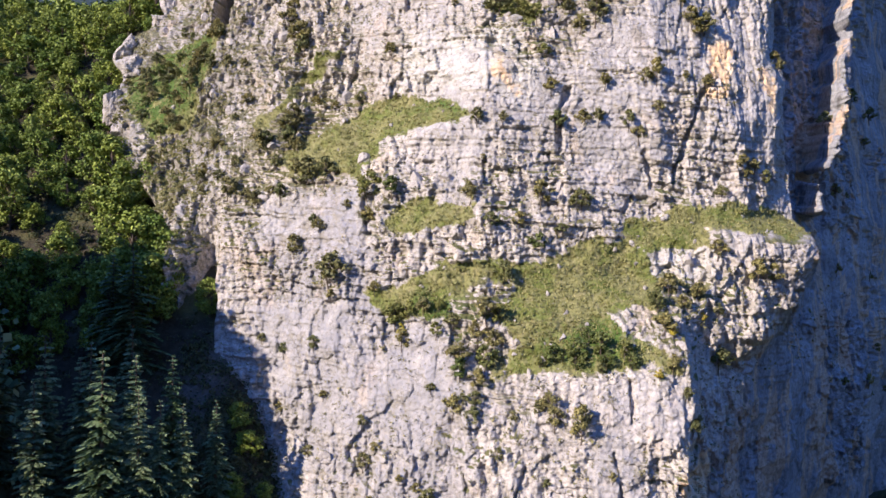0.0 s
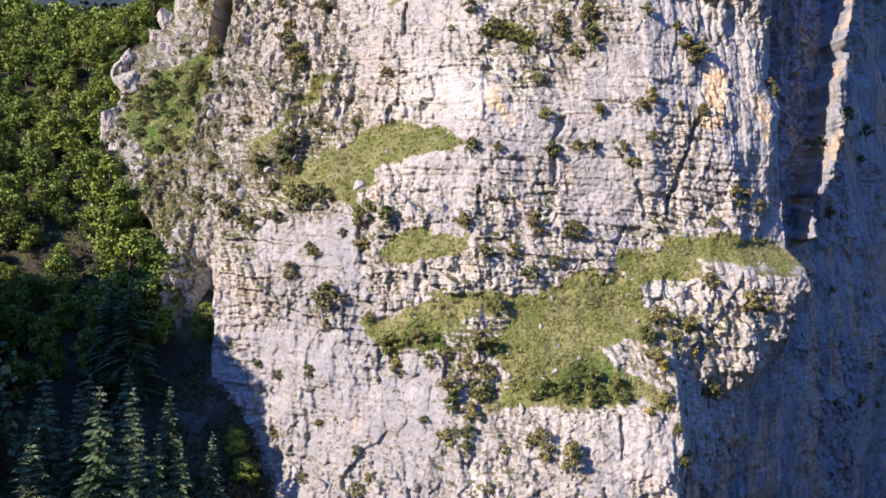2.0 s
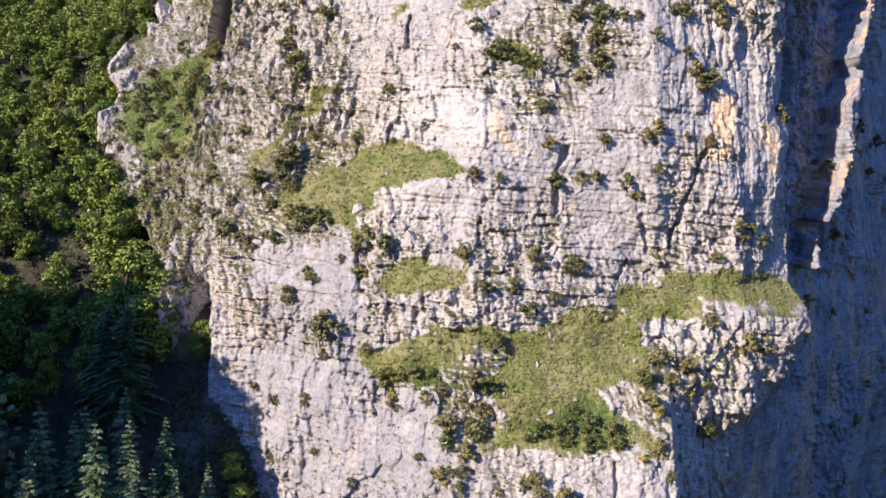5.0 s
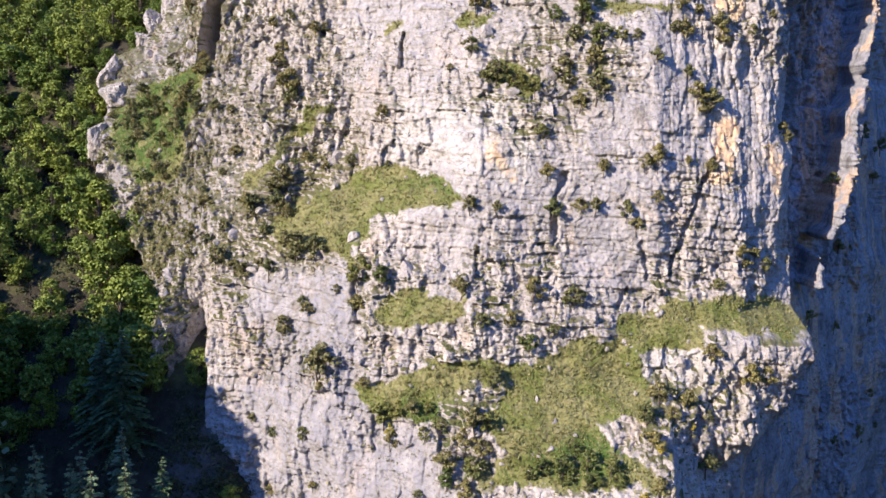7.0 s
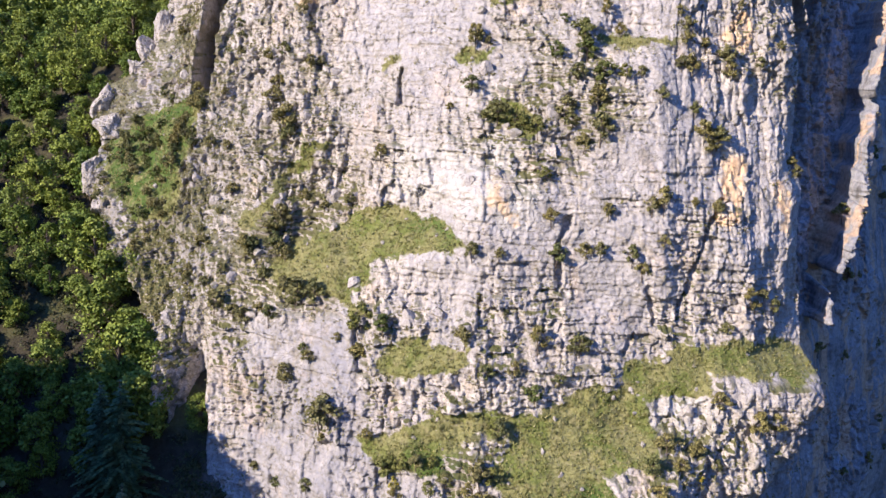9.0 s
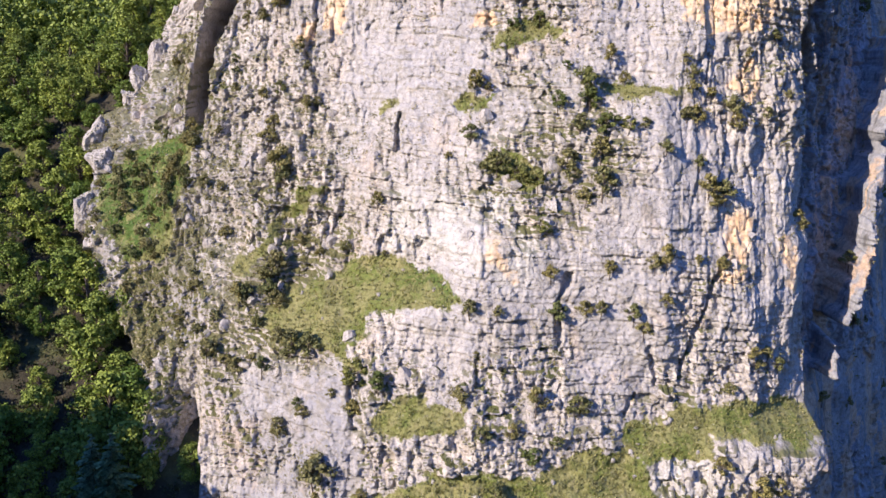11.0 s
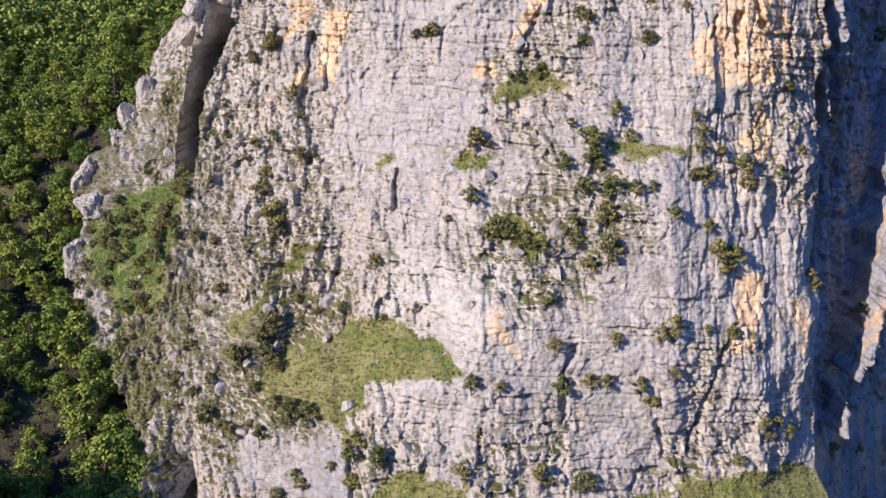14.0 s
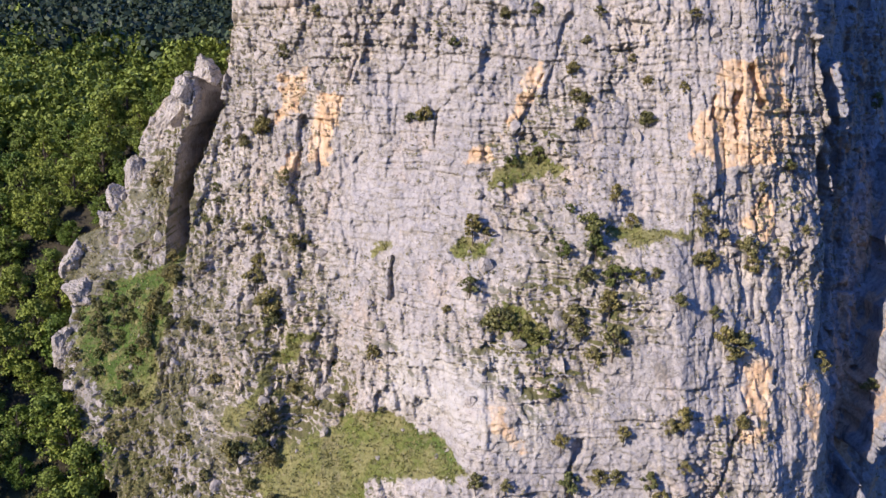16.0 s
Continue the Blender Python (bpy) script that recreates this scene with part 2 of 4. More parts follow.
def value_noise(u, v, seed, octaves=4, rough=0.5):
    total, amp, norm = 0.0, 1.0, 0.0
    for o in range(octaves):
        iu, iv = np.floor(u), np.floor(v)
        fu, fv = smooth(u - iu), smooth(v - iv)
        a, b = lattice(iu, iv, seed + o), lattice(iu + 1, iv, seed + o)
        c, d = lattice(iu, iv + 1, seed + o), lattice(iu + 1, iv + 1, seed + o)
        total = total + amp * ((a + (b - a) * fu) * (1 - fv) + (c + (d - c) * fu) * fv - 0.5)
        norm += amp * 0.5
        amp *= rough
        u, v = u * 2.03 + 17.3, v * 2.03 + 9.1
    return total / norm


def blocks(u, v, seed):
    """Broken blocks: for each place the random numbers of its block, its offset in the block, and the distance to the joint."""
    iu, iv = np.floor(u), np.floor(v)
    best = np.full(u.shape, 9.0)
    second = best.copy()
    r = [np.zeros(u.shape) for _ in range(3)]
    du, dv = np.zeros(u.shape), np.zeros(u.shape)
    for a in (-1, 0, 1):
        for b in (-1, 0, 1):
            cu, cv = iu + a, iv + b
            pu, pv = cu + 0.1 + 0.8 * lattice(cu, cv, seed), cv + 0.1 + 0.8 * lattice(cu, cv, seed + 1)
            d = np.maximum(np.abs(u - pu), np.abs(v - pv)) * 0.6 + np.hypot(u - pu, v - pv) * 0.4
            near = d < best
            second = np.where(near, best, np.minimum(second, d))
            best = np.where(near, d, best)
            du, dv = np.where(near, u - pu, du), np.where(near, v - pv, dv)
            for i in range(3):
                r[i] = np.where(near, lattice(cu, cv, seed + 2 + i) - 0.5, r[i])
    return r, du, dv, second - best


# ---- the cliff's shape: upright sections, (height, distance) from foot to brow ----
SECTIONS = []


def section(x, *points):
    SECTIONS.append((x, [p[0] for p in points], [p[1] for p in points]))


section(-46, (10, 90), (30, 100), (50, 114), (62, 130), (75, 150))
section(-40, (15, 90), (38, 97.5), (45, 102.5), (50, 108), (62, 125), (75, 145))
section(-31, (14, 84), (27, 87), (34, 91.5), (40.5, 95.5), (48, 101), (62, 112), (72, 122))
section(-28, (5, 80), (13, 81), (25, 83), (28, 86), (32, 89), (42, 94.2), (48, 98.5), (55, 104), (62, 109), (85, 118))
section(-25.6, (5, 77.5), (13, 78.4), (24.5, 79.8), (27.5, 83.6), (32, 87.4), (42, 92.8), (48, 96.3), (62, 103.2), (85, 110))
section(-21.8, (5, 82.5), (13, 83.4), (25, 84.6), (28.5, 83), (32, 84), (42, 91), (48, 94.6), (62, 101), (85, 108))
section(-20.4, (5, 76.5), (13, 78.2), (27, 80.7), (32, 83.6), (42, 90.3), (48, 93.6), (62, 99.8), (85, 107))
section(-15, (3, 74), (12, 76.9), (20, 78), (30, 80.5), (34, 83), (42, 88.6), (48, 91), (62, 97), (85, 103))
section(-8, (0, 69), (12, 71), (25, 74.5), (30, 77), (33, 79), (39, 84), (48, 87.5), (58, 93), (66, 95.5), (85, 100))
section(3, (0, 61), (13.4, 66.3), (18, 69), (20.6, 69), (25.4, 72.3), (28, 72.9), (34, 76.5), (42, 78), (44, 80), (50.4, 83.6), (58, 88.2), (62, 90), (85, 97))
section(18.6, (0, 60), (14, 64.4), (17.5, 65.2), (21.5, 69), (24, 72.8), (31.9, 75.3), (36, 75.6), (43.8, 78.3), (49.8, 80.2), (55.3, 83.5), (63, 88), (85, 95))
section(20.4, (0, 65.5), (14, 67), (17.5, 68.5), (21.5, 69.8), (24, 72.6), (31.9, 75.6), (49.8, 80.5), (55.3, 83.7), (63, 87.8), (85, 95))
section(26, (0, 74), (12, 73.5), (17.5, 73.5), (19.5, 70.6), (24, 72.3), (27.3, 73.2), (29, 76), (31.6, 76.6), (49, 82), (54.6, 84.4), (58, 86.5), (63, 87.6), (85, 95))
section(30, (0, 78), (12, 77.5), (19, 77), (22, 74.2), (27.3, 74), (29, 78), (31.5, 79), (50, 83.7), (58, 88), (63, 89.6), (85, 97))
section(31.6, (0, 79.5), (12, 79), (22, 78), (24.5, 75), (26.3, 73.6), (27.6, 75.5), (29, 79.5), (31.5, 81), (50, 85), (58, 89), (63, 91), (85, 98))
section(32.3, (0, 81), (12, 81), (22, 81), (26.3, 80.5), (29, 84.5), (31, 87), (50, 91.5), (63, 94.5), (85, 101))
section(35, (0, 83.5), (13, 84), (27, 86), (32, 88.5), (50, 92.3), (63, 95.5), (85, 103))
section(36.3, (0, 84.5), (13, 85), (27, 88), (33, 91.5), (50, 96), (63, 99), (85, 106))
section(38, (0, 86.5), (13, 87), (30, 91), (50, 96), (63, 99.5), (85, 106.5))
section(41, (0, 90), (13, 90.6), (30, 93.5), (60, 102), (85, 109))
section(45, (0, 94), (13, 95), (30, 98), (60, 106), (85, 112))
section(64, (0, 118), (85, 134))


def face(x, z):
    """The distance of the bare rock face at (x, z)."""
    ys = np.array([np.interp(z, zs, ds) for _, zs, ds in SECTIONS])
    xs = np.array([s[0] for s in SECTIONS])
    i = np.clip(np.searchsorted(xs, x, side="right") - 1, 0, len(xs) - 2)
    f = np.clip((x - xs[i]) / (xs[i + 1] - xs[i]), 0, 1)
    j = np.arange(x.size).reshape(x.shape)
    flat = ys.reshape(len(xs), -1)
    a, b = flat[i.ravel(), j.ravel()].reshape(x.shape), flat[(i + 1).ravel(), j.ravel()].reshape(x.shape)
    return a + (b - a) * f


# ---- the cliff's marks, in (x, height) on its face ----
JOINTS = []


def joint(half_width, depth, *line):
    JOINTS.append((half_width, depth, line))


TURF_RIDGE_GULLY = [(-36.7, 44.7), (-31.6, 47.1), (-25.1, 50.0), (-24.6, 47.5), (-26.2, 41.4), (-26.4, 37.5), (-30.9, 36.6), (-35.5, 40.4)]
TURF_LONG_LEDGE = [(0.2, 53.4), (2.0, 54.3), (4.6, 54.0), (3.6, 53.1), (1.0, 53.0)]
TURF_LEDGE_END = [(-6.2, 52.6), (-4.4, 53.0), (-4.2, 52.3), (-5.6, 52.0)]
TURF_MOUND = [(-16.6, 33.2), (-12.2, 37.1), (-9.0, 38.6), (-6.2, 39.8), (-3.6, 40.0), (-1.2, 39.6), (2.1, 38.1), (0.8, 37.0), (-2.7, 36.3), (-5.9, 35.7), (-5.8, 34.3), (-7.5, 32.6), (-6.4, 30.8), (-10.0, 32.6), (-13.7, 32.2)]
TURF_MIDDLE_PATCH = [(-5.3, 28.2), (-3.0, 30.3), (0.5, 30.0), (2.9, 30.1), (1.1, 28.2), (-1.7, 27.0), (-4.2, 27.1)]
TURF_TERRACE_LEFT = [(-6.3, 22.3), (-3.4, 23.0), (0.3, 24.9), (5.0, 24.9), (6.0, 23.4), (3.6, 23.8), (1.4, 22.3), (0.5, 20.9), (-4.2, 20.0)]
TURF_TERRACE = [(5.0, 24.9), (7.4, 25.2), (10.7, 26.3), (15.0, 27.2), (16.9, 26.6), (17.9, 24.3), (16.9, 21.8), (13.5, 21.3), (14.9, 19.4), (19.3, 17.7), (18.6, 17.3), (14.4, 17.4), (8.8, 16.9), (3.5, 15.8), (6.3, 18.7), (3.7, 20.8), (6.2, 23.0)]
TURF_TERRACE_RIGHT = [(15.0, 27.2), (15.9, 28.6), (20.3, 30.2), (24.9, 30.7), (29.6, 29.8), (32.6, 27.4), (28.7, 27.9), (25.2, 28.2), (22.3, 28.7), (21.6, 26.6), (16.9, 26.3)]
TURF_HIGH_LEDGE = [(13.0, 54.3), (14.8, 55.6), (16.1, 55.8), (17.4, 55.1), (19.8, 55.0), (19.1, 54.5)]
TURF_GULLY = [(-13.1, 44.9), (-10.4, 45.6), (-14.7, 41.2), (-16.2, 38.5), (-18.0, 36.2), (-19.1, 37.3), (-16.5, 40.6)]
TURF_BROW_PATCH = [(3.7, 48.6), (5.9, 49.4), (8.2, 47.9), (7.3, 46.6), (4.7, 47.2)]
TURF_SCRUB_PATCH = [(5.3, 60.0), (8.5, 60.7), (10.4, 59.6), (7.6, 58.6), (3.9, 57.7)]

RUST_NICHE = [(20.1, 62.8), (22.2, 66.0), (22.5, 68.2), (28.1, 68.4), (28.8, 62.1), (27.5, 60.3), (22.1, 59.6), (20.3, 61.1)]
RUST_SCAR = [(23.7, 45.9), (25.9, 45.8), (25.7, 42.0), (24.4, 39.7), (23.2, 39.4), (23.3, 42.1)]
RUST_PILLAR = [(-11.6, 65.3), (-8.9, 65.1), (-9.3, 62.2), (-10.8, 58.7), (-12.1, 58.6), (-12.0, 62.1)]
RUST_PILLAR_SIDE = [(-14.2, 67.0), (-12.5, 67.0), (-12.7, 63.5), (-14.9, 63.0)]
RUST_PILLAR_FOOT = [(-14.3, 60.5), (-12.8, 60.0), (-13.2, 58.0), (-14.3, 57.7)]
RUST_SEAM = [(6.9, 67.9), (8.8, 67.9), (7.5, 63.8), (5.2, 61.4), (4.3, 60.0), (2.0, 59.4), (2.4, 60.6), (5.7, 62.3)]
RUST_PALE_SPOT = [(3.4, 42.9), (5.6, 43.0), (6.2, 39.8), (4.8, 40.6)]
RUST_CORNER_SCAR = [(24.9, 56.8), (26.5, 58.1), (27.3, 55.1), (26.2, 53.8), (23.8, 54.7)]
RUST_EDGE_STREAK = [(28.6, 43.0), (30.3, 42.7), (29.9, 38.4), (29.0, 39.4)]
RUST_LOW_ROOF = [(1.9, 6.4), (3.0, 5.2), (4.5, 6.1), (5.0, 7.4), (7.9, 7.7), (11.0, 6.9), (14.0, 6.6), (16.7, 5.1), (17.3, 2.9), (13.9, 0.5), (-0.5, 0.5), (2.2, 3.2)]
RUST_LOW_EDGE = [(17.9, 9.9), (21.3, 10.8), (21.8, 6.0), (17.5, 5.1), (16.7, 5.4)]

SLAB_A = [(10.9, 41.7), (18.2, 40.8), (17.8, 38.7), (11.0, 37.9)]
SLAB_B = [(-17.1, 29.3), (-13.0, 31.0), (-7.5, 31.4), (-8.2, 29.0), (-16.9, 26.2)]
SLAB_C = [(10.6, 36.6), (15.7, 36.6), (17.6, 33.6), (16.9, 30.9), (11.6, 31.2)]
SLAB_D = [(-16.4, 30.6), (-7.1, 31.5), (-6.5, 25.3), (-15.9, 26.0)]
SLAB_E = [(-18.3, 20.7), (-7.2, 21.1), (-4.9, 15.8), (-14.5, 13.0)]
SLAB_F = [(15.2, 16.6), (18.6, 16.5), (18.7, 12.7), (15.3, 12.1)]
SLAB_G = [(-8.1, 59.3), (-0.9, 58.3), (-0.6, 53.0), (-10.9, 52.5)]
SLAB_H = [(14.0, 59.1), (19.7, 58.9), (19.6, 55.9), (14.8, 56.1)]
SLAB_I = [(-5.9, 69.2), (4.8, 68.7), (4.3, 62.8), (-7.0, 62.5)]
SLAB_K = [(1.7, 7.0), (15.0, 7.6), (17.1, 5.5), (17.1, 4.3), (2.0, 2.9)]
SLAB_J = [(24.4, 39.1), (29.5, 40.2), (30.3, 36.5), (21.7, 35.0)]
SLABS = [SLAB_A, SLAB_B, SLAB_C, SLAB_D, SLAB_E, SLAB_F, SLAB_G, SLAB_H, SLAB_I, SLAB_K, SLAB_J]
PALE_A = [(-4.2, 45.6), (6.0, 46.5), (8.7, 43.1), (6.2, 38.9), (-0.1, 40.6), (-4.9, 40.3)]
PALE_B = [(16.9, 26.3), (22.1, 26.4), (22.5, 23.6), (19.2, 23.5)]
PALES = [PALE_A, PALE_B]
LUSH_TERRACE = [(7.6, 19.9), (11.5, 20.4), (14.8, 21.0), (16.4, 18.4), (12.0, 17.4), (8.0, 17.4)]
LUSH_HOLLOW = [(-2.0, 21.5), (1.5, 22.3), (4.0, 20.5), (2.5, 16.5), (0.5, 16.5)]
LUSH_MOUND = [(-1.5, 39.8), (2.1, 38.1), (0.4, 37.6), (-2.5, 38.8)]
LUSH_RIDGE = [(-36.7, 44.7), (-31.6, 47.1), (-25.1, 50.0), (-26.2, 41.4), (-30.9, 36.6), (-35.5, 40.4)]
GREEN_RIDGE = [(-37.6, 45.0), (-31.4, 47.4), (-24.5, 46.5), (-23.1, 42.0), (-25.6, 37.8), (-31.1, 36.6), (-37.1, 37.5)]
GREEN_FOOT = [(-24.3, 34.5), (-17.2, 37.5), (-12.5, 34.6), (-13.5, 30.9), (-18.1, 29.1), (-22.9, 30.6)]
GREEN_SPUR = [(-36.1, 53.6), (-28.2, 56.3), (-24.3, 50.5), (-32.2, 47.8)]
GREEN_HOLLOW = [(0.9, 22.7), (5.5, 23.4), (5.3, 16.9), (1.7, 15.8)]
GREEN_BROW = [(10.4, 55.9), (13.1, 56.0), (14.7, 46.7), (10.9, 45.6)]
GREENS = [GREEN_RIDGE, GREEN_FOOT, GREEN_SPUR, GREEN_HOLLOW, GREEN_BROW]
# low left wall, dimmed in colour for grazing sun; then the grey side ridge
DIM_LOW = [(-18.9, 28.4), (-7.1, 31.5), (-5.3, 22.2), (1.5, 19.2), (2.8, 12.7), (1.3, 7.0), (-4.9, 1.5), (-9.3, 4.8), (-14.5, 13.0), (-18.3, 19.7)]
GREYED_RIDGE = [(-42.6, 47.9), (-24.9, 55.6), (-22.9, 44.8), (-21.8, 35.2), (-22.7, 28.9), (-28.4, 30.8), (-35.7, 33.6)]
GREYED_AREAS = [DIM_LOW, GREYED_RIDGE]
joint(1.15, 11.0, (-22.4, 67.5), (-22.9, 64.2), (-24.7, 58.5), (-25.4, 54.0), (-25.7, 50.5))
joint(0.22, 1.04, (-4.0, 52.1), (-4.2, 48.9))
joint(0.13, 0.65, (22.5, 58.0), (22.2, 55.5))
joint(0.24, 0.78, (10.5, 40.0), (9.9, 37.9), (10.2, 34.9))
joint(0.18, 0.7, (23.3, 41.7), (21.2, 36.5), (19.7, 32.2))
joint(0.29, 0.85, (-12.6, 63.0), (-13.2, 58.5), (-12.2, 51.9))
joint(0.31, 0.52, (-8.8, 45.8), (-10.0, 39.8))
joint(0.36, 0.65, (-6.7, 30.1), (-6.0, 27.3))
joint(0.18, 0.65, (22.2, 65.3), (21.9, 63.5))
joint(0.22, 0.78, (24.0, 65.4), (24.0, 62.0))
joint(0.18, 0.65, (14.5, 16.5), (14.7, 13.6))
joint(0.15, 0.65, (13.3, 11.5), (13.8, 7.9))
joint(0.18, 0.52, (6.6, 10.1), (5.8, 8.1))
joint(0.22, 0.78, (19.9, 11.4), (19.2, 10.0))
joint(0.25, 0.5, (17.1, 34.6), (17.8, 31.8), (20.8, 31.0))
joint(0.18, 0.59, (26.2, 57.6), (25.3, 55.9))
joint(0.14, 0.45, (-0.1, 64.0), (-0.5, 60.7))
joint(0.15, 0.45, (16.1, 30.8), (15.4, 29.5))
joint(0.15, 0.39, (8.4, 67.0), (6.4, 62.3))
joint(0.30, 1.04, (25.1, 67.4), (26.0, 64.8))
joint(0.19, 1.04, (29.3, 67.5), (28.8, 62.1))
joint(0.22, 0.52, (10.8, 71.8), (8.5, 65.5))
joint(0.28, 0.59, (-7.0, 72.2), (-8.0, 65.8))
SHRUBS_LOW = [(-9.5, 23.6, 1.28), (-13.3, 25.7, 0.76), (-11.0, 27.6, 0.55), (-12.5, 32.8, 0.93), (-13.9, 33.0, 0.68), (-18.6, 30.2, 0.63), (-17.4, 29.8, 0.79), (-20.5, 30.9, 0.75), (-18.1, 35.6, 0.76), (-15.0, 37.9, 0.82), (-15.2, 35.9, 0.75), (-23.2, 34.9, 0.5), (-24.1, 32.1, 0.55), (-3.1, 18.2, 0.61), (-10.6, 17.7, 0.54), (-13.6, 16.7, 0.46), (-15.8, 17.4, 0.41), (-13.7, 11.9, 0.51), (-9.6, 13.6, 0.39), (-0.5, 15.1, 0.41), (1.1, 13.8, 0.68), (-0.5, 6.8, 0.76), (-1.5, 7.6, 0.36), (-10.7, 8.9, 0.49), (-5.9, 8.7, 0.56), (-5.0, 10.2, 0.37), (-5.2, 6.1, 0.37), (-2.9, 8.2, 0.32), (-6.1, 12.0, 0.38)]
SHRUBS_MIDDLE = [(-3.7, 20.3, 0.85), (-1.4, 21.2, 0.56), (-5.6, 22.5, 0.48), (1.4, 17.8, 0.83), (2.9, 19.4, 0.73), (3.7, 21.2, 0.82), (1.0, 20.3, 0.55), (5.0, 23.8, 0.65), (8.0, 26.6, 0.71), (8.2, 30.6, 0.86), (11.5, 30.3, 0.86), (3.9, 28.3, 0.57), (6.3, 28.4, 0.57), (9.9, 27.9, 0.47), (2.2, 30.6, 0.77), (-6.5, 30.8, 1.09), (-4.5, 31.2, 0.79), (-6.6, 28.6, 0.69), (3.2, 33.5, 0.44), (5.5, 32.6, 0.29), (-6.8, 28.2, 0.39), (-8.5, 29.5, 0.4), (-9.4, 21.7, 0.39), (-0.3, 19.5, 0.56), (1.7, 16.6, 0.73), (3.5, 17.6, 0.82), (4.3, 18.8, 0.64), (4.6, 20.8, 0.64)]
SHRUBS_RIGHT = [(20.7, 22.9, 0.65), (25.8, 24.6, 0.85), (27.4, 24.4, 0.66), (17.2, 20.7, 0.72), (22.6, 17.5, 0.84), (17.5, 17.7, 0.52), (18.6, 15.7, 0.43), (19.0, 13.2, 0.48), (8.4, 14.8, 0.66), (8.7, 13.6, 0.62), (10.6, 13.3, 0.87), (5.8, 13.5, 0.35), (3.0, 15.9, 0.63), (2.8, 14.6, 0.54), (10.8, 8.0, 0.39), (2.7, 13.5, 0.45), (12.8, 9.9, 0.34), (8.2, 9.1, 0.35), (4.6, 10.8, 0.39), (22.6, 26.4, 0.67), (18.2, 23.5, 0.85), (17.0, 22.2, 0.73), (19.1, 22.3, 0.55), (22.4, 21.5, 0.46), (23.9, 31.3, 0.49), (26.5, 32.9, 0.49), (28.4, 32.5, 0.5), (19.7, 13.6, 0.4), (41.0, 32.4, 0.6), (46.6, 43.9, 0.78)]
SHRUBS_BROOM = [(16.5, 17.1, 0.39), (20.9, 20.9, 0.41), (-3.2, 19.2, 0.42), (17.8, 20.1, 0.36)]
SHRUBS_LUSH = [(8.8, 18.1, 0.67), (10.5, 18.4, 0.76), (12.3, 18.8, 0.76), (14.0, 18.7, 0.67), (10.5, 17.6, 0.53), (12.7, 18.0, 0.58), (7.9, 17.5, 0.45), (11.4, 19.5, 0.45), (14.6, 18.1, 0.53), (0.0, 21.3, 0.42), (-2.5, 20.8, 0.56)]
SHRUBS_TOP = [(-14.5, 68.6, 0.62), (1.0, 69.4, 0.38), (5.3, 71.7, 0.47), (8.1, 72.1, 0.47), (13.1, 72.0, 0.46), (12.2, 69.5, 0.37), (11.0, 67.3, 0.56), (11.7, 65.0, 0.55), (11.6, 63.0, 0.46), (17.0, 66.4, 0.46), (17.0, 63.3, 0.46), (19.7, 65.7, 0.36), (20.7, 71.7, 0.46), (-16.5, 61.7, 0.73), (-18.5, 60.6, 0.47), (-20.3, 60.3, 0.48), (28.4, 59.6, 0.46), (-1.4, 63.3, 0.67), (-11.2, 72.2, 0.46), (15.8, 68.2, 0.37)]
SHRUBS_HIGH_LEFT = [(-16.7, 49.0, 0.93), (-15.2, 47.0, 1.22), (-16.3, 50.2, 0.72), (-14.8, 45.6, 1.01), (-16.6, 62.4, 0.58), (-16.9, 61.6, 0.53), (-20.5, 60.2, 0.49), (-18.5, 60.5, 0.48), (-17.6, 53.0, 0.57), (-16.0, 53.5, 0.57), (-13.3, 55.7, 0.36), (-21.3, 56.2, 0.43), (-21.1, 54.9, 0.43), (-20.8, 53.5, 0.37), (-20.3, 40.2, 0.61), (-23.2, 35.5, 0.51), (-24.0, 32.8, 0.51), (-20.0, 31.1, 0.58), (-15.5, 37.3, 0.89), (-14.7, 35.6, 0.73), (-17.4, 35.8, 0.74), (-17.3, 35.0, 0.54), (-16.0, 33.4, 0.53), (-12.6, 31.7, 0.61), (-10.9, 32.5, 0.79), (-15.0, 30.2, 0.66), (-11.7, 27.9, 0.46), (-11.0, 39.2, 0.49), (-8.4, 40.0, 0.43), (-16.2, 30.7, 0.48), (-5.6, 44.5, 0.57), (-4.8, 39.9, 0.33), (-13.0, 52.3, 0.61), (-11.9, 52.4, 0.45)]
SHRUBS_HIGH = [(2.3, 50.7, 0.69), (4.6, 48.5, 1.0), (6.4, 47.8, 0.81), (8.0, 47.3, 0.67), (10.4, 48.9, 0.89), (11.9, 55.1, 1.0), (12.2, 53.7, 0.81), (11.3, 51.8, 0.76), (13.4, 51.9, 0.89), (13.0, 49.9, 0.89), (13.0, 47.2, 0.88), (11.7, 46.1, 0.66), (10.8, 47.9, 0.67), (10.4, 56.5, 0.37), (11.4, 63.0, 0.47), (11.2, 65.1, 0.56), (16.7, 63.2, 0.56), (14.0, 57.5, 0.55), (9.5, 53.5, 0.59), (2.6, 54.7, 0.8), (3.8, 54.5, 0.47), (8.1, 60.2, 0.61), (6.0, 60.0, 0.52), (15.2, 52.0, 0.58), (16.7, 52.1, 0.44), (15.2, 55.5, 0.5), (-2.6, 63.2, 0.44), (-1.8, 63.4, 0.39), (8.5, 43.5, 0.57), (9.1, 40.2, 0.52), (9.5, 37.2, 0.83), (13.7, 40.8, 0.56), (0.5, 48.7, 0.37)]
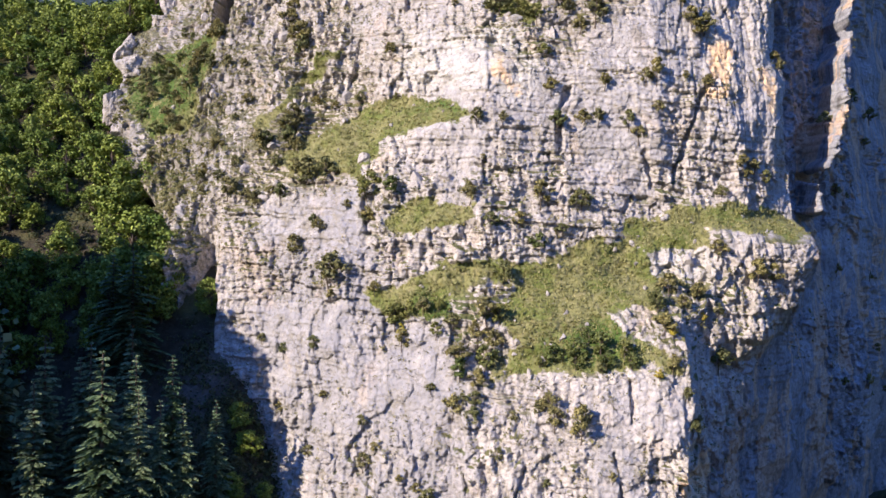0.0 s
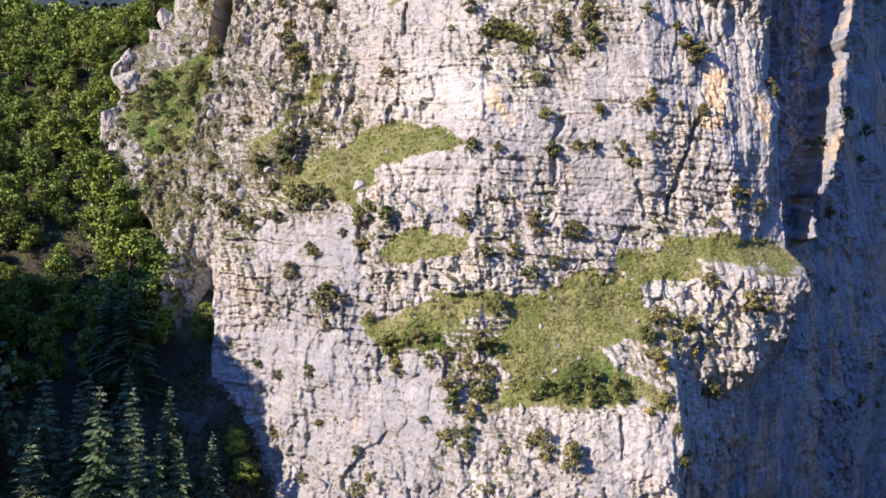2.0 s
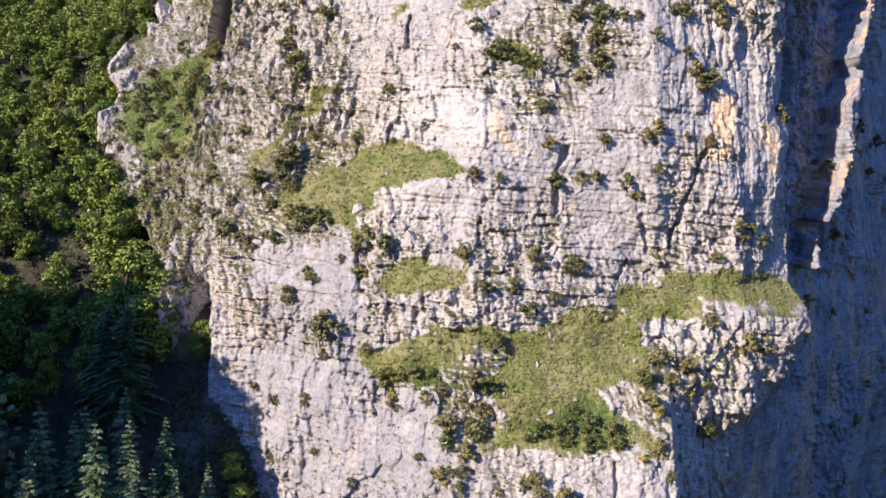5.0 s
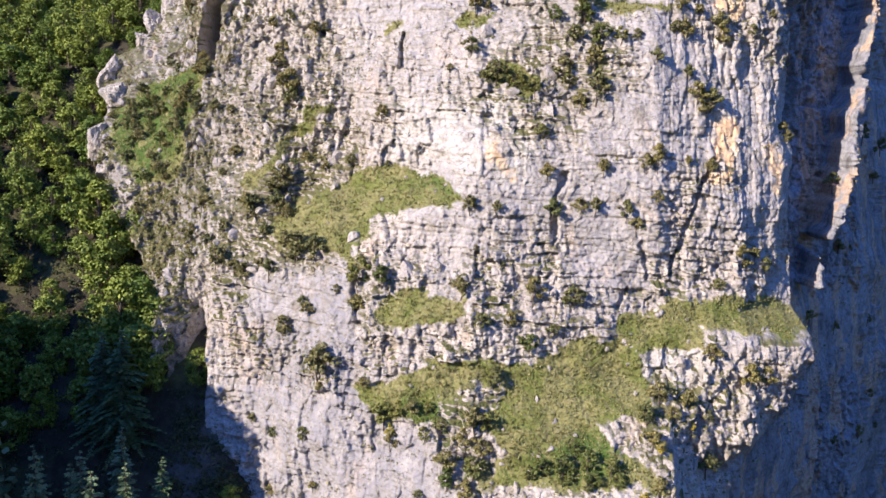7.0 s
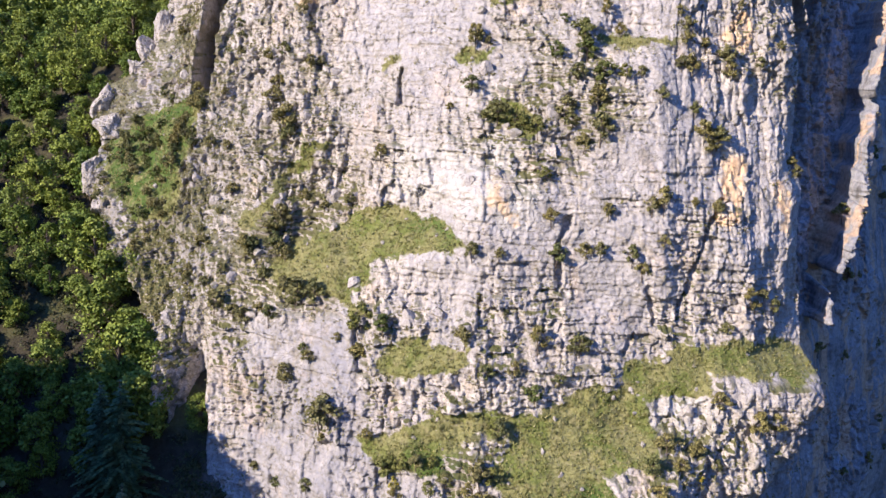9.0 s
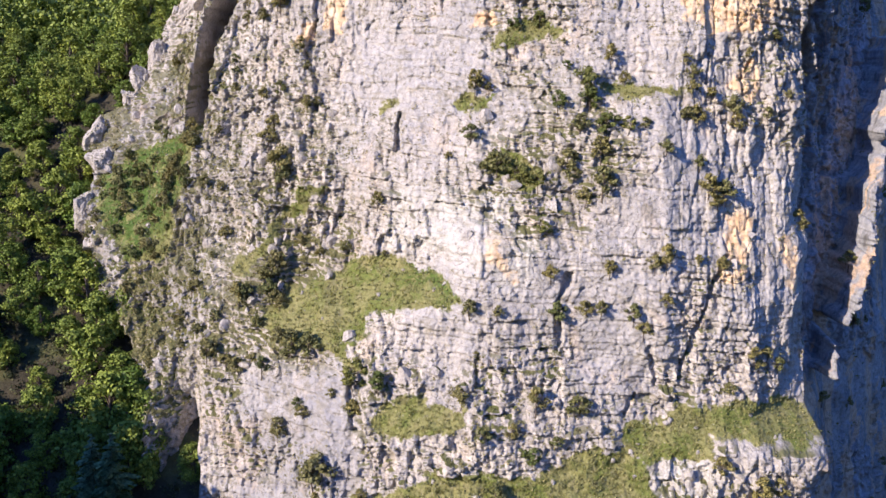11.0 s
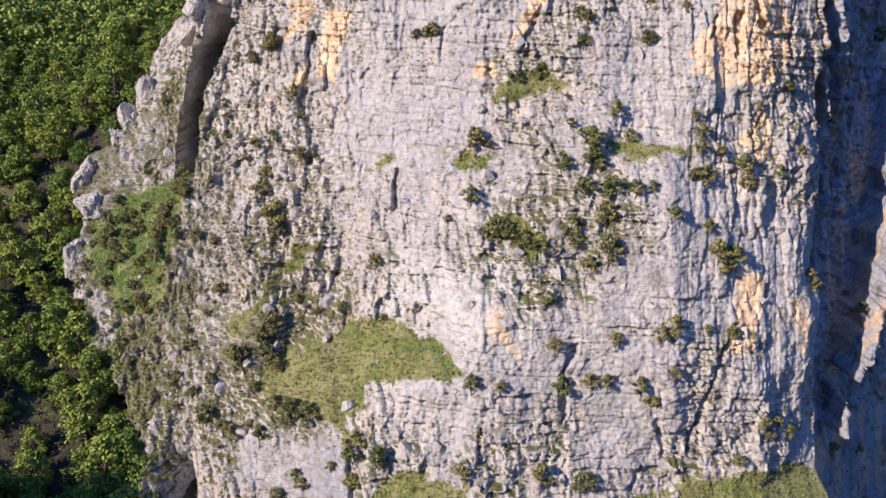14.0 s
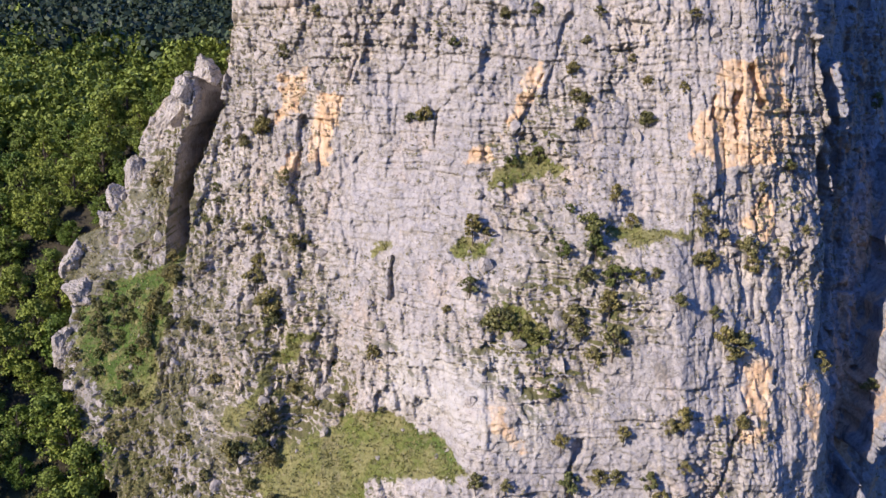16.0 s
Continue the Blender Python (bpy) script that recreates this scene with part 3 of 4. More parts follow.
SHRUBS_HIGH_RIGHT = [(21.0, 56.2, 0.68), (20.8, 54.9, 0.58), (20.4, 57.4, 0.45), (22.4, 54.6, 0.54), (24.2, 53.4, 0.76), (24.7, 52.2, 0.63), (23.2, 46.8, 0.8), (21.9, 46.8, 0.79), (22.8, 45.9, 0.66), (21.2, 49.0, 0.48), (18.1, 50.2, 0.52), (21.1, 52.6, 0.67), (20.2, 52.9, 0.58), (18.2, 41.6, 0.74), (17.3, 41.2, 0.52), (23.1, 41.0, 0.57), (30.7, 44.5, 0.51), (31.3, 43.6, 0.46), (28.6, 59.5, 0.42), (26.0, 58.0, 0.37), (29.5, 54.6, 0.42), (27.5, 52.9, 0.41), (15.7, 37.2, 0.56), (16.6, 36.1, 0.6), (11.9, 37.6, 0.61), (13.1, 37.6, 0.52), (2.7, 37.4, 0.62), (4.9, 37.1, 0.44), (25.9, 33.9, 0.49), (27.3, 33.8, 0.49), (18.2, 38.4, 0.43), (21.0, 41.4, 0.35)]

TURFS = [TURF_RIDGE_GULLY, TURF_LONG_LEDGE, TURF_LEDGE_END, TURF_MOUND, TURF_MIDDLE_PATCH, TURF_TERRACE_LEFT, TURF_TERRACE, TURF_TERRACE_RIGHT, TURF_HIGH_LEDGE, TURF_GULLY, TURF_BROW_PATCH, TURF_SCRUB_PATCH]
RUSTS = [RUST_NICHE, RUST_SCAR, RUST_PILLAR, RUST_PILLAR_SIDE, RUST_PILLAR_FOOT, RUST_SEAM, RUST_PALE_SPOT, RUST_CORNER_SCAR, RUST_EDGE_STREAK, RUST_LOW_ROOF, RUST_LOW_EDGE]
RIDGE_EDGE = ((-6, 10, 22, 27, 30.3, 34.6, 39.6, 42, 44.5, 46.2, 49.4, 50.2, 51.6, 55, 59.8, 64, 65.6, 66.6, 68.5, 75), (-23, -24, -25.5, -27.5, -29.5, -34, -38, -37.4, -36.9, -39.2, -38.4, -36.6, -35.1, -33.3, -32.6, -30.6, -27.5, -21.8, -20.4, -19.4))
# slender pillars that stand out in the shaded recess
joint(0.75, -6.2, (36.0, 30.6), (36.1, 32.6))
joint(0.62, -6.6, (37.3, 34.6), (38.4, 37.5), (39.5, 40.5), (40.8, 44.5), (42.2, 48.5), (44.0, 54.0), (46.0, 60.0))
joint(0.3, -2.0, (33.7, 56.9), (33.0, 61.6), (32.2, 66.2), (31.9, 70.0))
joint(0.35, -2.0, (34.8, 63.6), (34.0, 67.5))


def to_line(x, z, line):
    """The distance to a broken line."""
    best = np.full(x.shape, 1e9)
    for (ax, az), (bx, bz) in zip(line, line[1:]):
        dx, dz = bx - ax, bz - az
        t = np.clip(((x - ax) * dx + (z - az) * dz) / (dx * dx + dz * dz + 1e-9), 0, 1)
        best = np.minimum(best, np.hypot(x - ax - t * dx, z - az - t * dz))
    return best


def patch(x, z, outline, soft):
    """1 inside an outline, 0 outside it, with a soft edge."""
    inside = np.zeros(x.shape, bool)
    ring = list(outline) + [outline[0]]
    for (ax, az), (bx, bz) in zip(ring, ring[1:]):
        if az != bz:
            inside ^= ((az > z) != (bz > z)) & (x < (bx - ax) * (z - az) / (bz - az) + ax)
    d = to_line(x, z, ring)
    return smooth(0.5 + np.where(inside, d, -d) / soft)


def near_box(outline, pad):
    xs, zs = [p[0] for p in outline], [p[1] for p in outline]
    return min(xs) - pad, max(xs) + pad, min(zs) - pad, max(zs) + pad


def painted(x, z, outlines, soft):
    out = np.zeros(x.shape)
    for o in outlines:
        x0, x1, z0, z1 = near_box(o, soft)
        k = (x > x0) & (x < x1) & (z > z0) & (z < z1)
        out[k] = np.maximum(out[k], patch(x[k], z[k], o, soft))
    return out


def relief(x, z, grass, sound):
    """The broken relief of the rock, as metres further back."""
    n1, n2 = value_noise(x * 0.16, z * 0.2, 11, 3), value_noise(x * 0.15, z * 0.2, 13, 3)
    f1 = value_noise(x * 1.1, z * 1.1, 12, 3)
    wx, wz = x + 0.35 * n1 + 0.05 * f1, z + 0.5 * n2 + 0.05 * x
    slab = np.maximum(0.9 * smooth(0.3 + 2.4 * value_noise(x * 0.14 + 5, z * 0.13, 21, 4)) * (0.35 + 0.65 * smooth((x + 14) / 8)), 0.75 * sound)
    beds = smooth(0.62 + 1.8 * value_noise(x * 0.06, z * 0.12 + 3, 22, 3))
    beds = np.maximum(beds, np.exp(-((x + 1) / 7) ** 2 - ((z - 34.5) / 3.2) ** 2)) * smooth((x + 24) / 6) * (1 - 0.6 * slab) * (1 - 0.9 * smooth((x - 31.5) / 2))
    upright = smooth(0.5 + 2.0 * value_noise(x * 0.09 + 9, z * 0.07, 24, 3))
    split = smooth(0.1 + 2.2 * value_noise(x * 0.25, z * 0.2, 26, 3))               # where the joints gape
    flute = np.exp(-((x - 25) / 6) ** 2) * smooth((z - 32) / 4) * (0.5 + 0.5 * smooth(0.5 + 2 * value_noise(x * 0.15, z * 0.08, 23, 2)))
    wild = 1 + 0.25 * smooth((-8 - x) / 8) + 0.7 * smooth((-21 - x) / 5) + 0.7 * smooth((x - 33) / 2) + 0.1 * smooth((20 - z) / 8) * smooth((x - 8) / 4)
    out = 1.6 * smooth((x - 32) / 2) * value_noise(x * 0.22, z * 0.05, 19, 4) + 1.5 * value_noise(x * 0.08, z * 0.06, 15, 3) + 0.2 * value_noise(x * 0.4, z * 0.3, 16, 4)
    # great blocks and buttresses
    r, du, dv, gap = blocks(wx / 3.6, wz / 6.5, 30)
    out += (1 - 0.6 * slab) * (0.5 * r[0] + 0.6 * r[1] * du + 0.35 * r[2] * dv) + 0.1 * split * np.exp(-gap / 0.03)
    # long beds, each set back on the one below
    r, du, dv, gap = blocks((wx + 2 * n2) / 6.5, (wz + 0.6 * n1) / 1.15, 33)
    out += (0.1 + 0.3 * beds) * (1 - 0.5 * slab) * (r[0] + 0.5 * dv)
    r, du, dv, gap = blocks((wx - n2) / 4.0, (wz + 0.2 * n1) / 0.5, 50)
    out += beds * (0.3 * r[0] + 0.22 * dv + 0.12 * r[1] * du)
    r, du, dv, gap = blocks(wx / 0.9, (wz + 0.2 * n1) / 0.5, 52)
    out += beds * (0.18 * r[0] + 0.2 * r[1] * du + 0.1 * np.exp(-gap / 0.06))
    # upright blocks
    r, du, dv, gap = blocks(wx / 1.1, wz / 2.6, 40)
    out += wild * (0.2 + 0.32 * upright) * (1 - 0.65 * slab) * (1.25 * r[0] + 0.8 * r[1] * du + 0.35 * dv * (r[2] + 0.5)) + 0.16 * split * (1 - 0.6 * slab) * np.exp(-gap / 0.045)
    r, du, dv, gap = blocks((wx + 0.15 * wz) / 0.5, wz / 1.25, 42)
    out += wild * (0.1 + 0.26 * upright) * (1 - 0.6 * slab) * (1.3 * r[0] + 0.6 * r[1] * du + 0.3 * r[2] * dv)
    # flutes
    r, du, dv, gap = blocks(wx / 0.85, wz / 5.5, 45)
    out += flute * (0.9 * r[0] + 0.5 * r[1] * du + 0.45 * np.exp(-gap / 0.07))
    # slanted faces
    r, du, dv, gap = blocks((wx * 0.8 + wz * 0.6) / 1.5, (wz * 0.8 - wx * 0.6) / 0.9, 55)
    out += wild * (1 - 0.8 * beds) * (0.3 - 0.2 * slab) * (r[0] + 0.8 * r[1] * du + 0.8 * r[2] * dv)
    # shards
    r, du, dv, gap = blocks((wx + 0.25 * wz) / 0.42, wz / 0.6, 60)
    out += wild * (0.23 - 0.19 * slab) * (r[0] + r[1] * du + r[2] * dv) + 0.12 * (1 - 0.8 * slab) * split * np.exp(-gap / 0.07)
    r, du, dv, gap = blocks((wx - 0.2 * wz) / 0.25, wz / 0.3, 70)
    out += (0.16 - 0.125 * slab) * (r[0] + r[1] * du + r[2] * dv)
    turf = 0.55 * value_noise(x * 0.4, z * 0.5, 17, 4) + 0.14 * value_noise(x * 2.5, z * 3, 18, 3)
    out = out * (1 - 0.85 * grass) + turf * grass
    for half, depth, line in JOINTS:
        x0, x1, z0, z1 = near_box(line, half * 3 + 1)
        k = (x > x0) & (x < x1) & (z > z0) & (z < z1)
        rough = 1.4 if half < 0.6 else 1.0 if depth < 0 else 0.35
        ragged = half * (1 + 0.9 * rough * value_noise(x[k] * 0.9, z[k] * 0.5, 97, 3))
        d = to_line(x[k] + 0.5 * rough * half * f1[k] + 1.2 * rough * half * value_noise(x[k] * 0.2, z[k] * 0.35, 98, 2), z[k], line)
        out[k] += depth * smooth((ragged * 1.3 - d) / (half * (0.5 if half < 0.6 else 0.3 if depth > 5 else 0.9)))
    return out, slab


def grid_mesh(name, x, y, z, **marks):
    """A mesh from three arrays of one shape, with marks as point attributes."""
    h, w = x.shape
    co = np.stack((x, y, z), -1).reshape(-1, 3).astype(np.float32)
    i = np.arange(h * w).reshape(h, w)
    q = np.stack((i[:-1, :-1], i[:-1, 1:], i[1:, 1:], i[1:, :-1]), -1).reshape(-1, 4)
    me = bpy.data.meshes.new(name)
    me.vertices.add(len(co))
    me.vertices.foreach_set("co", co.ravel())
    me.loops.add(q.size)
    me.loops.foreach_set("vertex_index", q.ravel().astype(np.int32))
    me.polygons.add(len(q))
    me.polygons.foreach_set("loop_start", np.arange(0, q.size, 4, dtype=np.int32))
    me.update(calc_edges=True)
    for key, value in marks.items():
        me.attributes.new(key, "FLOAT", "POINT").data.foreach_set("value", np.clip(value, 0, 1).ravel().astype(np.float32))
    return me


def steps(*runs):
    """Grid lines: (from, to, spacing) runs, joined end to end."""
    return np.concatenate([np.arange(a, b - s * 0.5, s) for a, b, s in runs])


# each turf bank is a shelf: the rock steps back across it
def bank(x, z, y, outline, back):
    """Lays the face back across an outline by so many metres, and eases off above it."""
    x0, x1, z0, z1 = near_box(outline, 0)
    m = patch(x, z, outline, 1.5)
    run = np.cumsum(m, 0) * (z[1, 0] - z[0, 0])
    top = np.maximum(run[-1:], 0.5)
    lift = np.clip(run / top, 0, 1)
    above = np.where(z > z1, 1 - smooth((z - z1) / 7.0), 1.0)
    wide = smooth((x - x0) / 2.5) * smooth((x1 - x) / 2.5)
    return y + back * (lift * above - 0.35 * smooth((z - z0 + 5) / 5) * above) * wide


gx, gz = np.meshgrid(steps((-46, -30, 0.2), (-30, 34, 0.105), (34, 46, 0.15), (46, 64, 0.5)), steps((-6, 3, 0.25), (3, 73, 0.105), (73, 90, 0.5)))
gy = face(gx + 1.0 * value_noise(gx * 0.3, gz * 0.22, 61, 3), gz + 0.6 * value_noise(gx * 0.18, gz * 0.3, 62, 3))
hx = gx + 1.5 * value_noise(gx * 0.4, gz * 0.45, 71, 5, 0.65)
hz = gz + 1.1 * value_noise(gx * 0.45, gz * 0.55, 72, 5, 0.65)
GRASS_MARK = painted(hx, hz, TURFS, 1.8)
RUST_MARK = painted(hx, hz, RUSTS, 1.6)
RUST_MARK = np.maximum(RUST_MARK, 0.36 * smooth((gx - 30.5) / 1.5) * smooth(0.2 + 2.0 * value_noise(gx * 0.35, gz * 0.07, 73, 4)))
SLAB_MARK = painted(hx, hz, SLABS, 2.5)
PALE_MARK = painted(hx, hz, PALES, 2.5)
for outline, back in ((TURF_MOUND, 2.2), (TURF_MIDDLE_PATCH, 1.0), (TURF_TERRACE_RIGHT, 1.2), (TURF_HIGH_LEDGE, 1.2)):
    gy = bank(gx, gz, gy, outline, back)
# the undercut lip at the foot
gy = gy - 1.3 * painted(gx + 0.5 * value_noise(gx * 0.5, gz * 0.2, 63, 2), gz + 0.35 * value_noise(gx * 0.6, gz * 0.2, 64, 3), [RUST_LOW_ROOF], 0.3)
GREEN_MARK = 0.2 * smooth((-3 - gx) / 10) * smooth((64 - gz) / 12) * smooth((gz - 20) / 10) * smooth(0.55 + 2.0 * value_noise(gx * 0.25, gz * 0.2, 76, 4)) + 0.62 * smooth((-20 - gx) / 6) * smooth((62 - gz) / 8) * smooth(0.5 + 1.6 * value_noise(gx * 0.3, gz * 0.16, 78, 4)) + 0.25 * np.exp(-((gx + 16) / 6) ** 2 - ((gz - 37) / 6) ** 2) \
    + 0.2 * np.exp(-((gx - 9) / 7) ** 2 - ((gz - 50) / 6) ** 2) + 0.2 * np.exp(-((gx - 21) / 5) ** 2 - ((gz - 22) / 4) ** 2)
LUSH_MARK = painted(hx, hz, [LUSH_TERRACE, LUSH_HOLLOW, LUSH_MOUND, LUSH_RIDGE], 2.0)
GREYED_MARK = painted(hx, hz, GREYED_AREAS, 4.0)
GREEN_MARK = np.maximum(GREEN_MARK, 0.6 * painted(hx, hz, GREENS, 3.0) * smooth(0.45 + 1.5 * value_noise(gx * 0.5, gz * 0.35, 79, 4)))
rough, SOUND = relief(gx, gz, GRASS_MARK, SLAB_MARK)
gy = gy + rough
# the broken crest of the side ridge: above it the rock falls away behind
edge = np.interp(gz + 0.8 * value_noise(gx * 0.2, gz * 0.3, 94, 3), RIDGE_EDGE[0], RIDGE_EDGE[1]) + 0.9 * value_noise(gz * 0.0, gz * 0.45, 95, 3) + 0.8 * (blocks(gz * 0.0 + 0.5, gz / 1.7, 96)[0][0])
over = np.maximum(edge - gx, 0)
gy = gy + over * (3.5 + 7 * smooth((30 - gz) / 3))
# a few joints lean the stones sideways
gx2 = gx + 0.07 * value_noise(gx * 1.7, gz * 1.7, 91, 3)
gz2 = gz + 0.08 * value_noise(gx * 1.5, gz * 1.9, 92, 3) - over * 0.8
cliff = new("cliff", grid_mesh("cliff", gx2, gy, gz2, grass=GRASS_MARK, rust=RUST_MARK, green=GREEN_MARK, slab=np.maximum(SLAB_MARK, 0.9 * SOUND * (gx < 33)), pale=PALE_MARK, greyed=GREYED_MARK, lush=LUSH_MARK))
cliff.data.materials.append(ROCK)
tagged(cliff, "pale grey limestone cliff with grassy ledges and rusty scars", "cliff", kind="structure")


def on_cliff(x, z):
    """A place on the finished rock face."""
    i = min(max(int(np.searchsorted(gz[:, 0], z)), 1), gz.shape[0] - 2)
    j = min(max(int(np.searchsorted(gx[0], x)), 1), gx.shape[1] - 2)
    return Vector((gx2[i, j], float(gy[i - 1:i + 2, j - 1:j + 2].mean()), gz2[i, j]))


# ---- ground, one sheet to the horizon ----
def ground_height(x, y):
    x, y = np.asarray(x, float), np.asarray(y, float)
    slope = np.interp(y, (-80, 30, 55, 64, 70, 79, 86.5, 95, 105, 113, 131, 205, 240, 330, 520, 640), (-8, -4, 2, 3.5, 7, 16, 25, 33, 40, 47, 54, 66, 66, 74, 124, 130))
    low = smooth((x + 19) / 11) * smooth((190 - y) / 60)
    slope = slope * (1 - low) + low * np.minimum(slope, np.interp(x, (8, 25, 42), (1.0, -1.0, -4.5)))
    side = np.interp(x, (-400, -120, -60, 20, 40, 90), (8, 3, 0, 0, -1, -2))
    z = slope + side * smooth((y - 40) / 60) + np.interp(x, (-52, -36, -25), (0, 8, 10)) * smooth((y - 95) / 22) * smooth((200 - y) / 60) * (1 - low)
    # an unseen hill to the side, added to shade the foot of the slope
    hill = np.interp(x, (-110, -90, -70, -54, -48, -44, -39, -36, -34, -32), (0, 26, 31, 31, 31, 28, 23, 18, 12, 2))
    z = np.maximum(z, hill * smooth(1.6 * (1 - np.abs(y - 63 + 1.5 * value_noise(x / 6, y / 9, 88, 2)) / 13)) - 2)
    # an unseen wooded hill across the ravine, added to hold sky light off the wall
    z = np.maximum(z, 60 * smooth((x - 72 - 0.12 * np.abs(y - 60)) / 60) * smooth((190 - y) / 80) * smooth((y + 70) / 60) - 4)
    r = np.hypot(x, y - 60)
    far = smooth((r - 500) / 1500)
    z = z * (1 - far) + far * (40 + 0.27 * r * (1 + 0.3 * value_noise(x / 600, y / 600, 85, 4)))
    return z + 1.3 * value_noise(x * 0.05, y * 0.05, 81) + 9 * smooth((r - 230) / 200) * value_noise(x / 90, y / 90, 83)


ring = (4200, 3600, 3100, 2700, 2300, 2000, 1700, 1450, 1250, 1050, 900, 780, 670, 580, 500, 440, 390, 350, 310, 280, 250, 225, 205)
wide = np.concatenate((-np.array(ring), np.arange(-190, 190, 2.0), np.array(ring[::-1])))
ax, ay = np.meshgrid(wide, wide + 60)
ah = ground_height(ax, ay)
scree = np.exp(-((ax + 20 + 0.3 * (79 - ay)) / 1.6) ** 2) * smooth((ay - 60) / 5) * smooth((82 - ay) / 4) + np.exp(-((ax + 36) / 2.5) ** 2 - ((ay - 81) / 1.8) ** 2)
# dark wood also covers the added right-hand hill, so it bounces little light
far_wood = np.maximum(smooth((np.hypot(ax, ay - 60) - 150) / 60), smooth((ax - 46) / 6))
# the last mark carries the painted haze, growing with distance
ground = new("ground", grid_mesh("ground", ax, ay, ah, scree=scree, far_wood=far_wood, far_haze=smooth((np.hypot(ax, ay - 60) - 650) / 500)))
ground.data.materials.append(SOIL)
tagged(ground, "steep wooded slope with dark soil and grass", "ground", kind="structure")


# ---- plants ----
def mesh_of(name, verts, faces, material):
    me = bpy.data.meshes.new(name)
    me.from_pydata([tuple(v) for v in verts], [], faces)
    me.materials.append(material)
    return me


def soup(name, v, sides, material):
    """A mesh of loose faces, each of so many corners, from an array of places."""
    n = len(v) // sides
    me = bpy.data.meshes.new(name)
    me.vertices.add(len(v))
    me.vertices.foreach_set("co", np.asarray(v, np.float32).ravel())
    me.loops.add(n * sides)
    me.loops.foreach_set("vertex_index", np.arange(n * sides, dtype=np.int32))
    me.polygons.add(n)
    me.polygons.foreach_set("loop_start", np.arange(0, n * sides, sides, dtype=np.int32))
    me.update(calc_edges=True)
    me.materials.append(material)
    return me


def sprays(rng, centres, spread, size, flat=0.75):
    """Leaf sprays round many centres: bent quads that face mostly outward."""
    n = len(centres)
    d = rng.normal(size=(n, 3))
    d /= np.linalg.norm(d, axis=1)[:, None]
    p = centres + d * spread * rng.uniform(0.4, 1.0, (n, 1)) * np.array((1, 1, flat))
    q = d + rng.normal(size=(n, 3)) * 0.6 + np.array((0, 0, 0.5))
    q /= np.linalg.norm(q, axis=1)[:, None]
    a = np.cross(q, rng.normal(size=(n, 3)))
    a /= np.linalg.norm(a, axis=1)[:, None] + 1e-9
    c = np.cross(q, a)
    s = size * rng.uniform(0.6, 1.3, (n, 1))
    return np.stack((p - a * s * 0.5, p - c * s * 0.42 + q * s * 0.12, p + a * s * 0.6, p + c * s * 0.42 + q * s * 0.12), 1).reshape(-1, 3)


def limb(v, f, a, b, ra, rb, sides=6):
    a, b = np.array(a, float), np.array(b, float)
    d = b - a
    d /= np.linalg.norm(d)
    u = np.cross(d, (0.31, 0.77, 0.55))
    u /= np.linalg.norm(u)
    w = np.cross(d, u)
    k = len(v)
    for p, r in ((a, ra), (b, rb)):
        for i in range(sides):
            t = 2 * math.pi * i / sides
            v.append(p + r * (u * math.cos(t) + w * math.sin(t)))
    for i in range(sides):
        j = (i + 1) % sides
        f.append((k + i, k + j, k + sides + j, k + sides + i))


def plant(name, parts, label, category, group):
    """An empty at the foot, with one mesh object for each (part name, mesh)."""
    root = new(name)
    for part_name, me in parts:
        o = new(part_name, me)
        o.parent = root
    return tagged(root, label, category, group)


def broadleaf(seed, height, radius, clumps, per, size, material):
    rng = np.random.default_rng(seed)
    v, f, tv, tf = [], [], [], []
    top = (rng.normal() * 0.2, rng.normal() * 0.2, height * 0.8)
    limb(tv, tf, (0, 0, -0.6), top, 0.035 * height, 0.01 * height)
    for i in range(clumps):
        t = rng.uniform(0.0, 1.0)
        a = rng.uniform(0, 2 * math.pi)
        lobe = 0.75 + 0.35 * math.sin(3 * a + seed) * math.sin(5 * t + seed)
        z = height * (0.22 + 0.76 * t)
        r = radius * lobe * math.sqrt(max(0.03, 1 - (1.75 * t - 0.7) ** 2)) * rng.uniform(0.55, 1.0)
        c = (r * math.cos(a), r * math.sin(a), z)
        limb(tv, tf, (top[0] * t * 0.6, top[1] * t * 0.6, z * 0.7), c, 0.012 * height, 0.004 * height, 4)
        v.append(sprays(rng, np.tile(np.array(c), (per, 1)), radius * rng.uniform(0.22, 0.4), size))
    return mesh_of("trunk", tv, tf, BARK), soup("crown", np.concatenate(v), 4, material)


